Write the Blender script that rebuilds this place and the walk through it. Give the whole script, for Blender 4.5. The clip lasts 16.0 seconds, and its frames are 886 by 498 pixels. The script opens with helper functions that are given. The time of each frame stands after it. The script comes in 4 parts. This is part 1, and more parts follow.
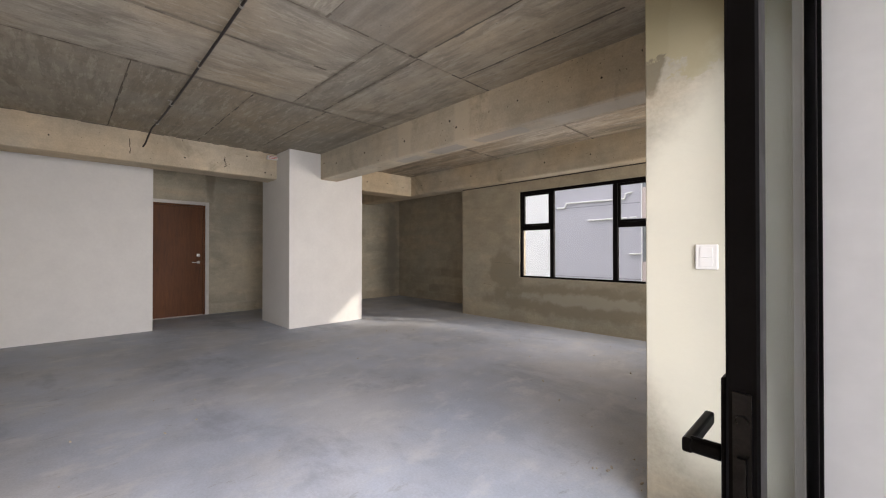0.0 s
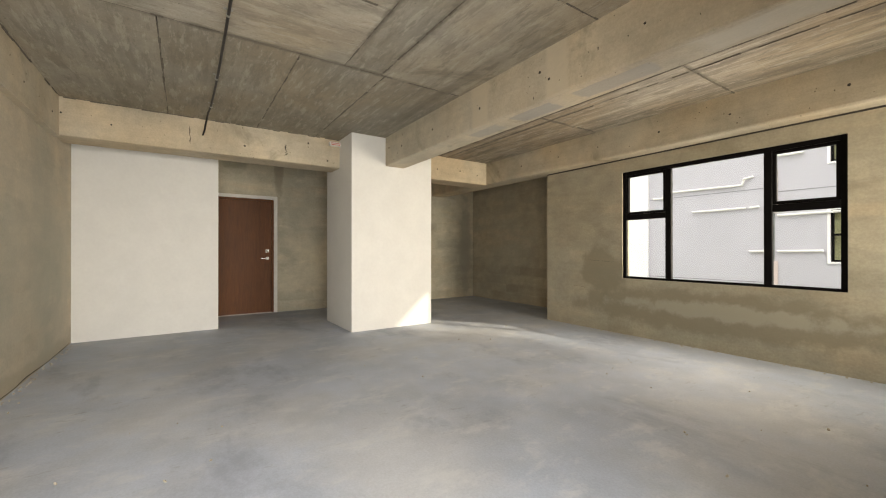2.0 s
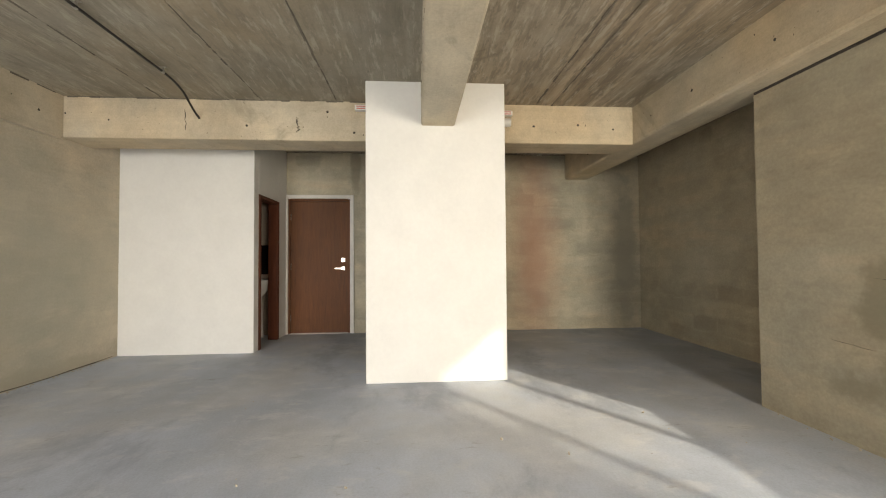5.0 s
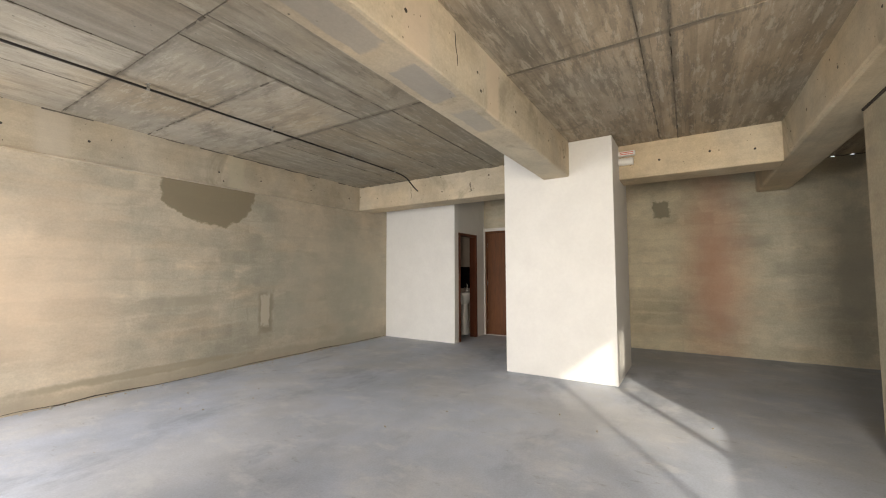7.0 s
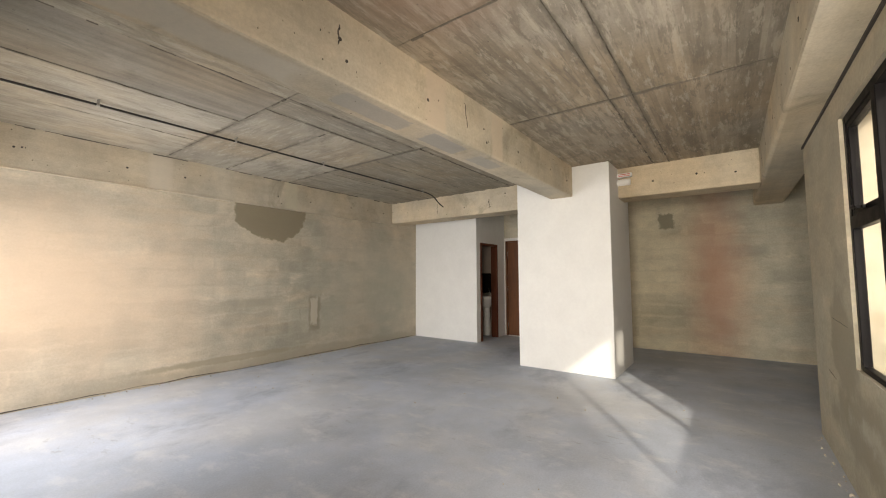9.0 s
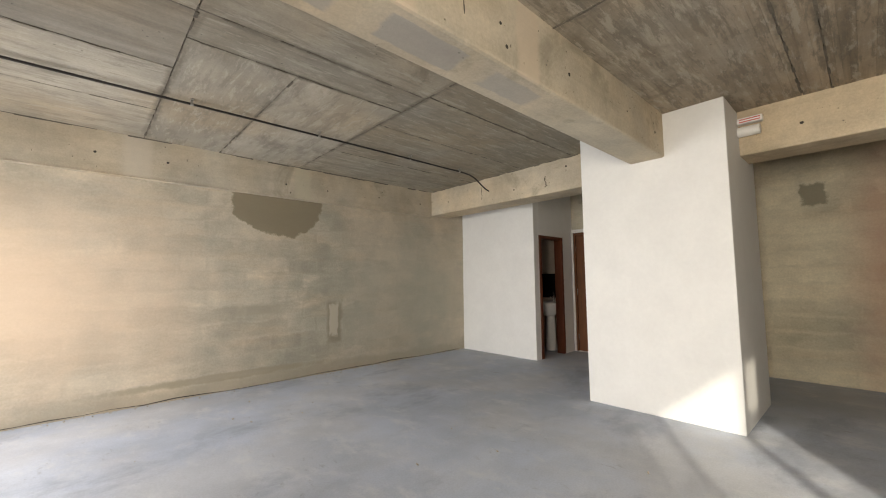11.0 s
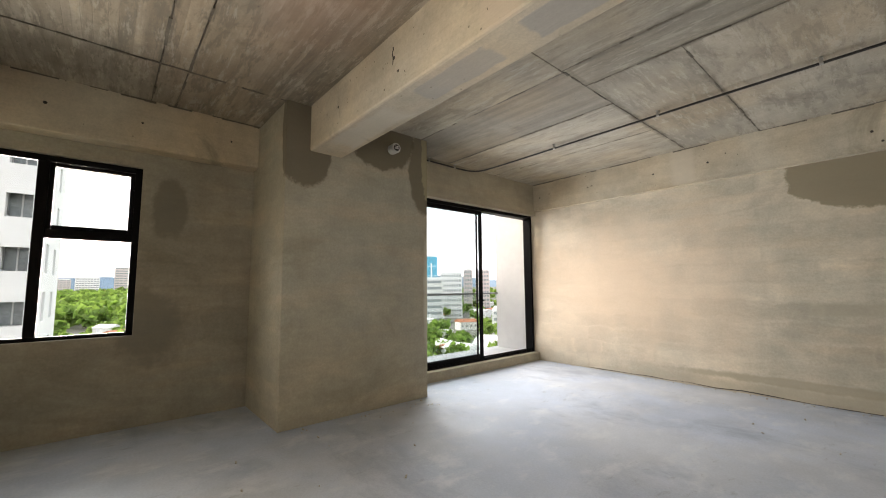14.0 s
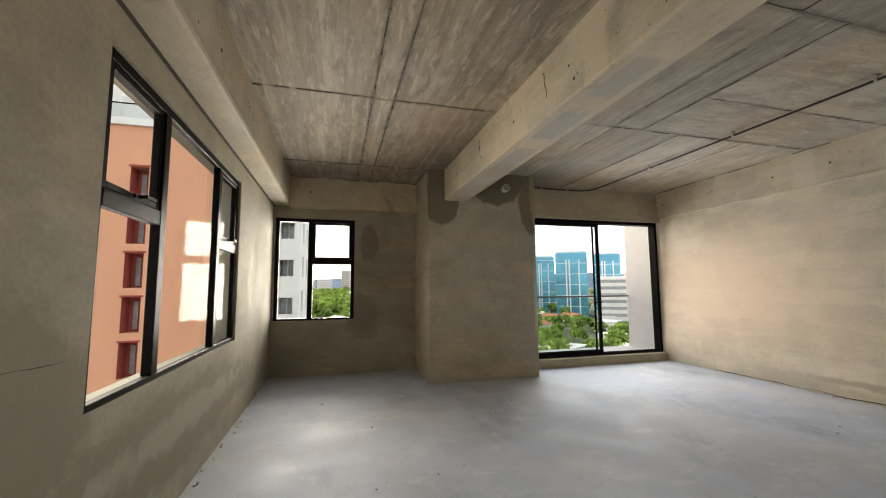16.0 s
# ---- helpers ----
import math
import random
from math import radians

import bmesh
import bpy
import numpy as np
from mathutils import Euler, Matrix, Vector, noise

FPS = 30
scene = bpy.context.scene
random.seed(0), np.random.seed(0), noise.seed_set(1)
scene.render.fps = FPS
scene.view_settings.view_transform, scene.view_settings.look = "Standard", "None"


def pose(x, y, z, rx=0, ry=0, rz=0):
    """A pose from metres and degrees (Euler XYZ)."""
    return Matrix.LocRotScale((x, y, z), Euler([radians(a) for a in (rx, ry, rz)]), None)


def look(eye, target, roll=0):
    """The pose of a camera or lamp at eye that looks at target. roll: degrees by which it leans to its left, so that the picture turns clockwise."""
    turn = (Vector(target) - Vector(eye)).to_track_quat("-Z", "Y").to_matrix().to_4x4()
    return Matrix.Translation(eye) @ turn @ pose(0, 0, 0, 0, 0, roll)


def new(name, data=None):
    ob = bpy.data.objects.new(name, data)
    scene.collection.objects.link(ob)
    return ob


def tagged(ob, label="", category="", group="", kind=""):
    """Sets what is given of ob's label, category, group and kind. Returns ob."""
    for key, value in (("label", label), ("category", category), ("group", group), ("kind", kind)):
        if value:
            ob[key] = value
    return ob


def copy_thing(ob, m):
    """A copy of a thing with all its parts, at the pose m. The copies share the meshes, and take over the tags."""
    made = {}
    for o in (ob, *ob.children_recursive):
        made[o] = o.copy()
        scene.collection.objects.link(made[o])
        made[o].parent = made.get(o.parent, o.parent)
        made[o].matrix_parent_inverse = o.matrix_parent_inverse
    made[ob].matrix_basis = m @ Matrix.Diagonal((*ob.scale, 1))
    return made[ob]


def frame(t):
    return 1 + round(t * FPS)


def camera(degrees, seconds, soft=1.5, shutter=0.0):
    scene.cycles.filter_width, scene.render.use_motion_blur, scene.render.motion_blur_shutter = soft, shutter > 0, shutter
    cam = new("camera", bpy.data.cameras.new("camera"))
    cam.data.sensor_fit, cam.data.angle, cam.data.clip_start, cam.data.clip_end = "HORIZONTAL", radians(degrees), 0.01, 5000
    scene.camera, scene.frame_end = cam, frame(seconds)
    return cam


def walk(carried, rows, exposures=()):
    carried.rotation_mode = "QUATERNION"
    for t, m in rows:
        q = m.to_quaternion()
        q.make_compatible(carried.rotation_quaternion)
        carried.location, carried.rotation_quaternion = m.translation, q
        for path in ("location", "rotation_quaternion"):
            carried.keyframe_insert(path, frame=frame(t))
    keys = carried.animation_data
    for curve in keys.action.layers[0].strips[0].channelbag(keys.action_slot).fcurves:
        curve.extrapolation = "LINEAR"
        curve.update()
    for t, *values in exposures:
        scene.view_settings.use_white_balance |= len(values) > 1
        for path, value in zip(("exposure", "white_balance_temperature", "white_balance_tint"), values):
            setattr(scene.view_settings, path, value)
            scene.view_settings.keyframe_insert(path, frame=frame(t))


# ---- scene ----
cam = camera(97.3, 16.0, soft=1.1)
PATH = [
    (0, (-0.267, 0.545, 1.217), (-1.699, 1.942, 1.23), 0.0),
    (0.5, (-0.403, 0.585, 1.205), (-2.024, 1.758, 1.211), 0.1),
    (1, (-0.562, 0.65, 1.200), (-2.231, 1.752, 1.210), 0.1),
    (1.5, (-0.802, 0.85, 1.202), (-2.469, 1.955, 1.2), -0.0),
    (2, (-1.019, 1.12, 1.17), (-2.686, 2.225, 1.174), -0.0),
    (2.5, (-1.284, 1.488, 1.178), (-2.939, 2.611, 1.178), -0.1),
    (3, (-1.514, 1.935, 1.227), (-3.159, 3.073, 1.215), -0.1),
    (3.5, (-1.852, 2.396, 1.22), (-3.516, 3.505, 1.208), -0.2),
    (4, (-2.189, 2.828, 1.25), (-3.947, 3.782, 1.229), -0.2),
    (4.5, (-2.453, 3.203, 1.196), (-4.352, 3.829, 1.199), -0.4),
    (5, (-2.654, 3.56, 1.152), (-4.648, 3.694, 1.202), -0.4),
    (5.2, (-2.656, 3.676, 1.154), (-4.653, 3.589, 1.216), -0.5),
    (7.5, (-1.212, 5.397, 1.283), (-2.855, 4.264, 1.417), -0.2),
    (8, (-0.959, 5.578, 1.263), (-2.574, 4.408, 1.409), -0.3),
    (8.5, (-0.855, 5.685, 1.318), (-2.464, 4.506, 1.459), -0.2),
    (10.8, (-2.164, 5.212, 1.288), (-3.58, 3.808, 1.445), -0.6),
    (11, (-2.343, 5.153, 1.28), (-3.692, 3.686, 1.439), -0.6),
    (11.5, (-2.795, 5.034, 1.201), (-3.927, 3.395, 1.385), -0.8),
    (12, (-3.185, 5.056, 1.136), (-3.83, 3.173, 1.336), -0.5),
    (12.5, (-3.512, 5.017, 1.137), (-3.498, 3.026, 1.323), -0.4),
    (13, (-3.797, 4.999, 1.141), (-3.06, 3.15, 1.33), -0.3),
    (13.5, (-4.033, 5.104, 1.182), (-2.804, 3.536, 1.364), -0.4),
    (14, (-4.326, 5.257, 1.182), (-2.816, 3.959, 1.372), -0.4),
    (14.5, (-4.713, 5.307, 1.172), (-3.039, 4.232, 1.367), -0.4),
    (15, (-5.106, 5.382, 1.213), (-3.325, 4.491, 1.404), -0.3),
    (15.2, (-5.28, 5.369, 1.214), (-3.462, 4.56, 1.418), -0.1),
    (15.5, (-5.495, 5.355, 1.228), (-3.635, 4.644, 1.42), -0.4),
    (16, (-5.948, 5.316, 1.244), (-4.027, 4.793, 1.438), -0.4),
]
EXPOSURES = [(0.0, 0.60, 6950, 21), (1.0, 0.86, 7450, 14), (2.0, 1.12, 7750, 13), (4.3, 1.24, 7900, 13), (5.0, 1.32, 7600, 13), (7.5, 1.10, 7300, 16), (11.0, 1.06, 7150, 15),
             (12.2, 0.88, 6900, 16), (13.4, 0.96, 7250, 14), (14.4, 0.84, 6850, 13), (16.0, 0.50, 7200, 13)]
SKY, SUN_POWER, LAMPS = 0.15, 1.9, 0.22

walk(cam, [(t, look(eye, target, roll)) for t, eye, target, roll in PATH], EXPOSURES)

# ---- world, sun and window light ----
SUN = Vector((-1.5, -1.0, -0.86))
world = bpy.data.worlds.new("world")
scene.world = world
world.use_nodes = True
wn = world.node_tree
bg = wn.nodes["Background"]
sky = wn.nodes.new("ShaderNodeTexSky")
sky.sky_type, sky.sun_disc = "NISHITA", False
sky.sun_elevation = math.atan2(-SUN.z, SUN.xy.length)
sky.sun_rotation = math.atan2(-SUN.x, -SUN.y)
sky.dust_density = 2.0
w_co = wn.nodes.new("ShaderNodeTexCoord")
w_map = wn.nodes.new("ShaderNodeMapping")
w_map.inputs["Scale"].default_value = (1.0, 1.0, 3.0)
w_noise = wn.nodes.new("ShaderNodeTexNoise")
w_noise.inputs["Scale"].default_value, w_noise.inputs["Detail"].default_value = 3.0, 7.0
w_ramp = wn.nodes.new("ShaderNodeMapRange")
w_ramp.inputs["From Min"].default_value, w_ramp.inputs["From Max"].default_value = 0.45, 0.62
w_mix = wn.nodes.new("ShaderNodeMix")
w_mix.data_type = "RGBA"
w_mix.inputs["B"].default_value = (14.0, 14.3, 14.9, 1)
w_ramp.inputs["To Min"].default_value = 0.25
wn.links.new(w_co.outputs["Generated"], w_map.inputs["Vector"])
wn.links.new(w_map.outputs["Vector"], w_noise.inputs["Vector"])
wn.links.new(w_noise.outputs["Fac"], w_ramp.inputs["Value"])
wn.links.new(w_ramp.outputs["Result"], w_mix.inputs["Factor"])
wn.links.new(sky.outputs["Color"], w_mix.inputs["A"])
wn.links.new(w_mix.outputs["Result"], bg.inputs["Color"])
bg.inputs["Strength"].default_value = SKY

sun = new("sun", bpy.data.lights.new("sun", "SUN"))
sun.data.energy, sun.data.angle, sun.data.color = SUN_POWER, radians(1.6), (1.0, 0.93, 0.8)
sun.matrix_world = look((8, 8, 12), Vector((8, 8, 12)) + SUN)


def window_light(name, eye, target, wide, high, watts, colour, spread=180):
    ob = new(name, bpy.data.lights.new(name, "AREA"))
    ob.data.shape, ob.data.size, ob.data.size_y = "RECTANGLE", wide, high
    ob.data.energy, ob.data.color, ob.data.spread = watts, colour, radians(spread)
    ob.matrix_world = look(eye, target)
    return ob


window_light("door_light", (-0.45, 1.25, 1.25), (-3, 1.25, 1.0), 2.46, 2.0, 200 * LAMPS, (0.90, 0.95, 1.0), 130)
window_light("north_light", (-3.06, 6.31, 1.5), (-4.0, 2.5, 1.35), 2.1, 1.38, 62 * LAMPS, (1.0, 0.95, 0.88), 150)
window_light("east_light", (0.16, 5.62, 1.51), (-8.8, 5.6, 1.35), 1.0, 1.4, 150 * LAMPS, (1.0, 0.95, 0.87), 88)


# ---- materials ----
class Tree:
    """A small builder of node materials."""

    def __init__(self, name):
        self.material = bpy.data.materials.new(name)
        self.material.use_nodes = True
        self.tree = self.material.node_tree
        self.shader = self.tree.nodes["Principled BSDF"]
        self.place = self.add("ShaderNodeNewGeometry").outputs["Position"]

    def add(self, kind, **values):
        node = self.tree.nodes.new(kind)
        for key, value in values.items():
            setattr(node, key, value)
        return node

    def put(self, socket, value):
        if isinstance(value, bpy.types.NodeSocket):
            self.tree.links.new(value, socket)
        elif isinstance(value, (tuple, list)) and len(value) == 3 and socket.type == "RGBA":
            socket.default_value = (*value, 1)
        else:
            socket.default_value = value

    def math(self, operation, a, b=0.0, c=0.0):
        node = self.add("ShaderNodeMath", operation=operation)
        for socket, value in zip(node.inputs, (a, b, c)):
            self.put(socket, value)
        return node.outputs[0]

    def vector(self, operation, a, b=(0, 0, 0)):
        node = self.add("ShaderNodeVectorMath", operation=operation)
        self.put(node.inputs[0], a)
        self.put(node.inputs[1], b)
        return node.outputs["Value"] if operation in ("LENGTH", "DISTANCE", "DOT_PRODUCT") else node.outputs["Vector"]

    def scaled(self, x, y, z, turn=0.0):
        node = self.add("ShaderNodeMapping")
        self.put(node.inputs["Vector"], self.place)
        node.inputs["Scale"].default_value = (x, y, z)
        node.inputs["Rotation"].default_value = (0, 0, radians(turn))
        return node.outputs["Vector"]

    def noise(self, scale, detail=6.0, rough=0.6, at=None, distortion=0.0):
        node = self.add("ShaderNodeTexNoise")
        self.put(node.inputs["Vector"], at or self.place)
        for key, value in (("Scale", scale), ("Detail", detail), ("Roughness", rough), ("Distortion", distortion)):
            node.inputs[key].default_value = value
        return node.outputs["Fac"]

    def span(self, value, low, high, to_low=0.0, to_high=1.0):
        node = self.add("ShaderNodeMapRange", interpolation_type="SMOOTHSTEP")
        for key, v in (("Value", value), ("From Min", low), ("From Max", high), ("To Min", to_low), ("To Max", to_high)):
            self.put(node.inputs[key], v)
        return node.outputs["Result"]

    def mix(self, factor, a, b, blend="MIX"):
        node = self.add("ShaderNodeMix", data_type="RGBA", blend_type=blend)
        self.put(node.inputs["Factor"], factor)
        self.put(node.inputs["A"], a)
        self.put(node.inputs["B"], b)
        return node.outputs["Result"]

    def tint(self, colour, value):
        """colour times a grey value."""
        node = self.add("ShaderNodeVectorMath", operation="SCALE")
        self.put(node.inputs[0], colour)
        self.put(node.inputs["Scale"], value)
        return node.outputs["Vector"]

    def bump(self, height, distance, strength=1.0):
        node = self.add("ShaderNodeBump")
        self.put(node.inputs["Height"], height)
        node.inputs["Distance"].default_value, node.inputs["Strength"].default_value = distance, strength
        self.put(self.shader.inputs["Normal"], node.outputs["Normal"])

    def done(self, colour, rough=0.8, metal=0.0):
        self.put(self.shader.inputs["Base Color"], colour)
        self.put(self.shader.inputs["Roughness"], rough)
        self.put(self.shader.inputs["Metallic"], metal)
        return self.material


def colour_node(t, colour):
    node = t.add("ShaderNodeRGB")
    node.outputs[0].default_value = (*colour, 1)
    return node.outputs[0]


def spot(t, colour, centre, size, paint, amount, soft=0.25, ragged=0.22, scale=5.0, square=False):
    """A patch of colour with a ragged edge, for stains and painted light: centre and half sizes in metres."""
    off = t.vector("SUBTRACT", t.place, centre)
    off = t.vector("DIVIDE", off, size)
    reach = t.vector("LENGTH", off)
    if square:
        axes = t.add("ShaderNodeSeparateXYZ")
        t.put(axes.inputs[0], t.vector("ABSOLUTE", off))
        reach = t.math("MAXIMUM", axes.outputs[0], t.math("MAXIMUM", axes.outputs[1], axes.outputs[2]))
    d = t.math("ADD", reach, t.math("MULTIPLY", t.math("SUBTRACT", t.noise(scale, 5.0, 0.65), 0.5), ragged * 4))
    return t.mix(t.math("MULTIPLY", t.span(d, 1.0, 1.0 - soft), amount), colour, paint)


def plaster(name, base, spots=(), blocks=0.06, blotch=0.13, warm=(0.56, 0.44, 0.30), cool=(0.40, 0.375, 0.30)):
    """Raw cement plaster over blockwork, with clouds of damp, faint courses, stains and spots of painted light."""
    t = Tree(name)
    big, mid, fine = t.noise(0.55, 5.0, 0.55), t.noise(3.2, 7.0, 0.65), t.noise(45, 4.0, 0.7)
    smear = t.noise(1.0, 6.0, 0.6, t.scaled(0.9, 0.9, 4.5))
    c = t.mix(t.span(big, 0.38, 0.66), colour_node(t, base), cool)
    c = t.mix(t.math("MULTIPLY", t.span(smear, 0.46, 0.74), 0.42), c, warm)
    damp = t.span(t.noise(1.1, 7.0, 0.68, t.scaled(0.8, 0.8, 1.5), 0.7), 0.52, 0.66)
    c = t.mix(t.math("MULTIPLY", damp, 0.28), c, (base[0] * 0.62, base[1] * 0.62, base[2] * 0.58))
    pale = t.span(t.noise(1.6, 7.0, 0.66, t.vector("ADD", t.scaled(0.8, 0.8, 2.2), (11, 4, 2)), 0.4), 0.56, 0.70)
    c = t.mix(t.math("MULTIPLY", pale, 0.32), c, (base[0] * 1.28, base[1] * 1.28, base[2] * 1.27))
    brick = t.add("ShaderNodeTexBrick")
    parts = t.add("ShaderNodeSeparateXYZ")
    t.put(parts.inputs[0], t.place)
    flat = t.add("ShaderNodeCombineXYZ")
    wob = t.math("MULTIPLY", t.math("SUBTRACT", mid, 0.5), 0.15)
    t.put(flat.inputs[0], t.math("ADD", t.math("ADD", parts.outputs[0], parts.outputs[1]), wob))
    t.put(flat.inputs[1], t.math("ADD", parts.outputs[2], wob))
    t.put(brick.inputs["Vector"], flat.outputs[0])
    for key, value in (("Scale", 1.0), ("Mortar Size", 0.02), ("Mortar Smooth", 1.0), ("Brick Width", 0.4), ("Row Height", 0.2)):
        brick.inputs[key].default_value = value
    for key, v in (("Color1", 1.0 - blocks * 1.8), ("Color2", 1.0 + blocks), ("Mortar", 1.0 - blocks * 0.4)):
        brick.inputs[key].default_value = (v, v, v, 1)
    band = t.add("ShaderNodeTexBrick", offset=0.37)
    t.put(band.inputs["Vector"], flat.outputs[0])
    for key, value in (("Scale", 1.0), ("Mortar Size", 0.035), ("Mortar Smooth", 1.0), ("Brick Width", 1.15), ("Row Height", 0.2)):
        band.inputs[key].default_value = value
    for key, v in (("Color1", 0.84), ("Color2", 1.10), ("Mortar", 0.98)):
        band.inputs[key].default_value = (v, v, v, 1)
    level = t.math("MULTIPLY", t.span(mid, 0.2, 0.8, 1 - blotch, 1 + blotch), t.span(fine, 0.2, 0.8, 0.90, 1.10))
    worn = t.math("MULTIPLY", t.span(t.noise(0.7, 6.0, 0.66, t.vector("ADD", t.place, (6, 2, 8))), 0.38, 0.58), min(1.0, blocks * 10))
    c = t.mix(worn, c, t.mix(1.0, c, band.outputs["Color"], "MULTIPLY"))
    trowel = t.noise(9.0, 7.0, 0.7, t.scaled(0.45, 0.45, 1.3), 0.5)
    level = t.math("MULTIPLY", level, t.span(trowel, 0.25, 0.75, 0.94, 1.06))
    c = t.mix(t.span(t.noise(0.9, 4.0, 0.6, t.vector("ADD", t.place, (3, 9, 1))), 0.42, 0.62), t.tint(c, level), t.mix(1.0, t.tint(c, level), brick.outputs["Color"], "MULTIPLY"))
    for s in spots:
        c = spot(t, c, *s)
    t.bump(t.math("ADD", t.math("MULTIPLY", fine, 0.3), t.math("MULTIPLY", mid, 1.0)), 0.006, 0.4)
    return t.done(c, t.span(mid, 0.3, 0.7, 0.75, 0.95))


def cast(name, base, along, grain=0.18, scale=1.0, islands=0.0, spots=(), mottle=0.0):
    """Concrete cast against boards: streaks along one axis, blow holes and stains."""
    t = Tree(name)
    stretch = {"x": (0.35, 7, 7), "y": (7, 0.35, 7), "z": (7, 7, 0.6)}[along]
    streak, mid, fine = t.noise(1.6, 5.0, 0.65, t.scaled(*stretch)), t.noise(2.2, 7.0, 0.68), t.noise(60, 4.0, 0.7)
    big = t.noise(0.7, 4.0, 0.5)
    level = t.math("MULTIPLY", t.span(streak, 0.25, 0.75, 1 - grain, 1 + grain), t.span(mid, 0.2, 0.8, 0.76, 1.22))
    level = t.math("MULTIPLY", level, t.span(fine, 0.25, 0.75, 0.92, 1.08))
    if islands:
        level = t.math("MULTIPLY", level, t.span(t.add("ShaderNodeNewGeometry").outputs["Random Per Island"], 0.0, 1.0, 1 - islands, 1 + islands))
    c = t.mix(t.span(big, 0.35, 0.65), colour_node(t, base), (base[0] * 1.06, base[1] * 0.96, base[2] * 0.84))
    c = t.tint(c, level)
    stain = t.span(t.noise(0.9, 6.0, 0.7, None, 1.2), 0.56, 0.72)
    c = t.mix(t.math("MULTIPLY", stain, 0.6), c, (base[0] * 0.5, base[1] * 0.48, base[2] * 0.44))
    bloom = t.span(t.noise(1.7, 6.0, 0.7, t.vector("ADD", t.place, (7, 3, 5))), 0.58, 0.74)
    c = t.mix(t.math("MULTIPLY", bloom, 0.5), c, (base[0] * 1.35, base[1] * 1.33, base[2] * 1.3))
    if mottle:
        flake = {"x": (1.2, 6, 6), "y": (6, 1.2, 6), "z": (6, 6, 1.2)}[along]
        dark = t.span(t.noise(2.2, 9.0, 0.74, t.scaled(*flake), 0.3), 0.51, 0.58)
        c = t.mix(t.math("MULTIPLY", dark, mottle), c, (base[0] * 0.55, base[1] * 0.54, base[2] * 0.52))
        light = t.span(t.noise(2.6, 9.0, 0.74, t.vector("ADD", t.scaled(*flake), (9, 4, 3)), 0.2), 0.53, 0.60)
        c = t.mix(t.math("MULTIPLY", light, mottle), c, (base[0] * 1.5, base[1] * 1.5, base[2] * 1.5))
    for s in spots:
        c = spot(t, c, *s)
    holes = t.add("ShaderNodeTexVoronoi")
    t.put(holes.inputs["Vector"], t.place)
    holes.inputs["Scale"].default_value = 14.0
    pit = t.math("MULTIPLY", t.span(holes.outputs["Distance"], 0.10, 0.05), t.span(t.noise(3.0), 0.52, 0.6))
    c = t.mix(t.math("MULTIPLY", pit, 0.7), c, (0.10, 0.09, 0.075))
    t.bump(t.math("SUBTRACT", t.math("ADD", streak, t.math("MULTIPLY", fine, 0.3)), pit), 0.006, 0.7)
    return t.done(c, t.span(mid, 0.3, 0.7, 0.7, 0.92))


def plain(name, base, rough=0.5, metal=0.0, vary=0.08, scale=8.0, bump=0.0):
    t = Tree(name)
    a, b = t.noise(scale, 5.0, 0.6), t.noise(scale * 9, 3.0, 0.6)
    level = t.math("MULTIPLY", t.span(a, 0.25, 0.75, 1 - vary, 1 + vary), t.span(b, 0.25, 0.75, 1 - vary / 2, 1 + vary / 2))
    if bump:
        t.bump(b, bump, 0.5)
    return t.done(t.tint(colour_node(t, base), level), t.span(a, 0.3, 0.7, rough * 0.9, min(1.0, rough * 1.1)), metal)


def timber(name, base, rough=0.42):
    t = Tree(name)
    grain = t.noise(3.0, 8.0, 0.65, t.scaled(9, 9, 0.8), 0.6)
    fine, big = t.noise(30, 5.0, 0.7, t.scaled(4, 4, 0.25)), t.noise(1.4, 3.0)
    level = t.math("MULTIPLY", t.span(grain, 0.25, 0.75, 0.78, 1.2), t.span(fine, 0.2, 0.8, 0.86, 1.12))
    level = t.math("MULTIPLY", level, t.span(big, 0.3, 0.7, 0.88, 1.12))
    t.bump(fine, 0.001, 0.5)
    return t.done(t.tint(colour_node(t, base), level), t.span(grain, 0.3, 0.7, rough, rough + 0.12))


def glass(name, tint):
    t = Tree(name)
    clear, gloss, blend = t.add("ShaderNodeBsdfTransparent"), t.add("ShaderNodeBsdfGlossy"), t.add("ShaderNodeMixShader")
    facing = t.add("ShaderNodeLayerWeight")
    facing.inputs["Blend"].default_value = 0.5
    clear.inputs["Color"].default_value = (*tint, 1)
    gloss.inputs["Roughness"].default_value = 0.02
    amount = t.math("ADD", t.math("MULTIPLY", t.math("POWER", facing.outputs["Facing"], 6.0), 0.10), 0.006)
    t.tree.links.new(amount, blend.inputs[0])
    t.tree.links.new(clear.outputs[0], blend.inputs[1])
    t.tree.links.new(gloss.outputs[0], blend.inputs[2])
    t.tree.links.new(blend.outputs[0], t.tree.nodes["Material Output"].inputs["Surface"])
    return t.material


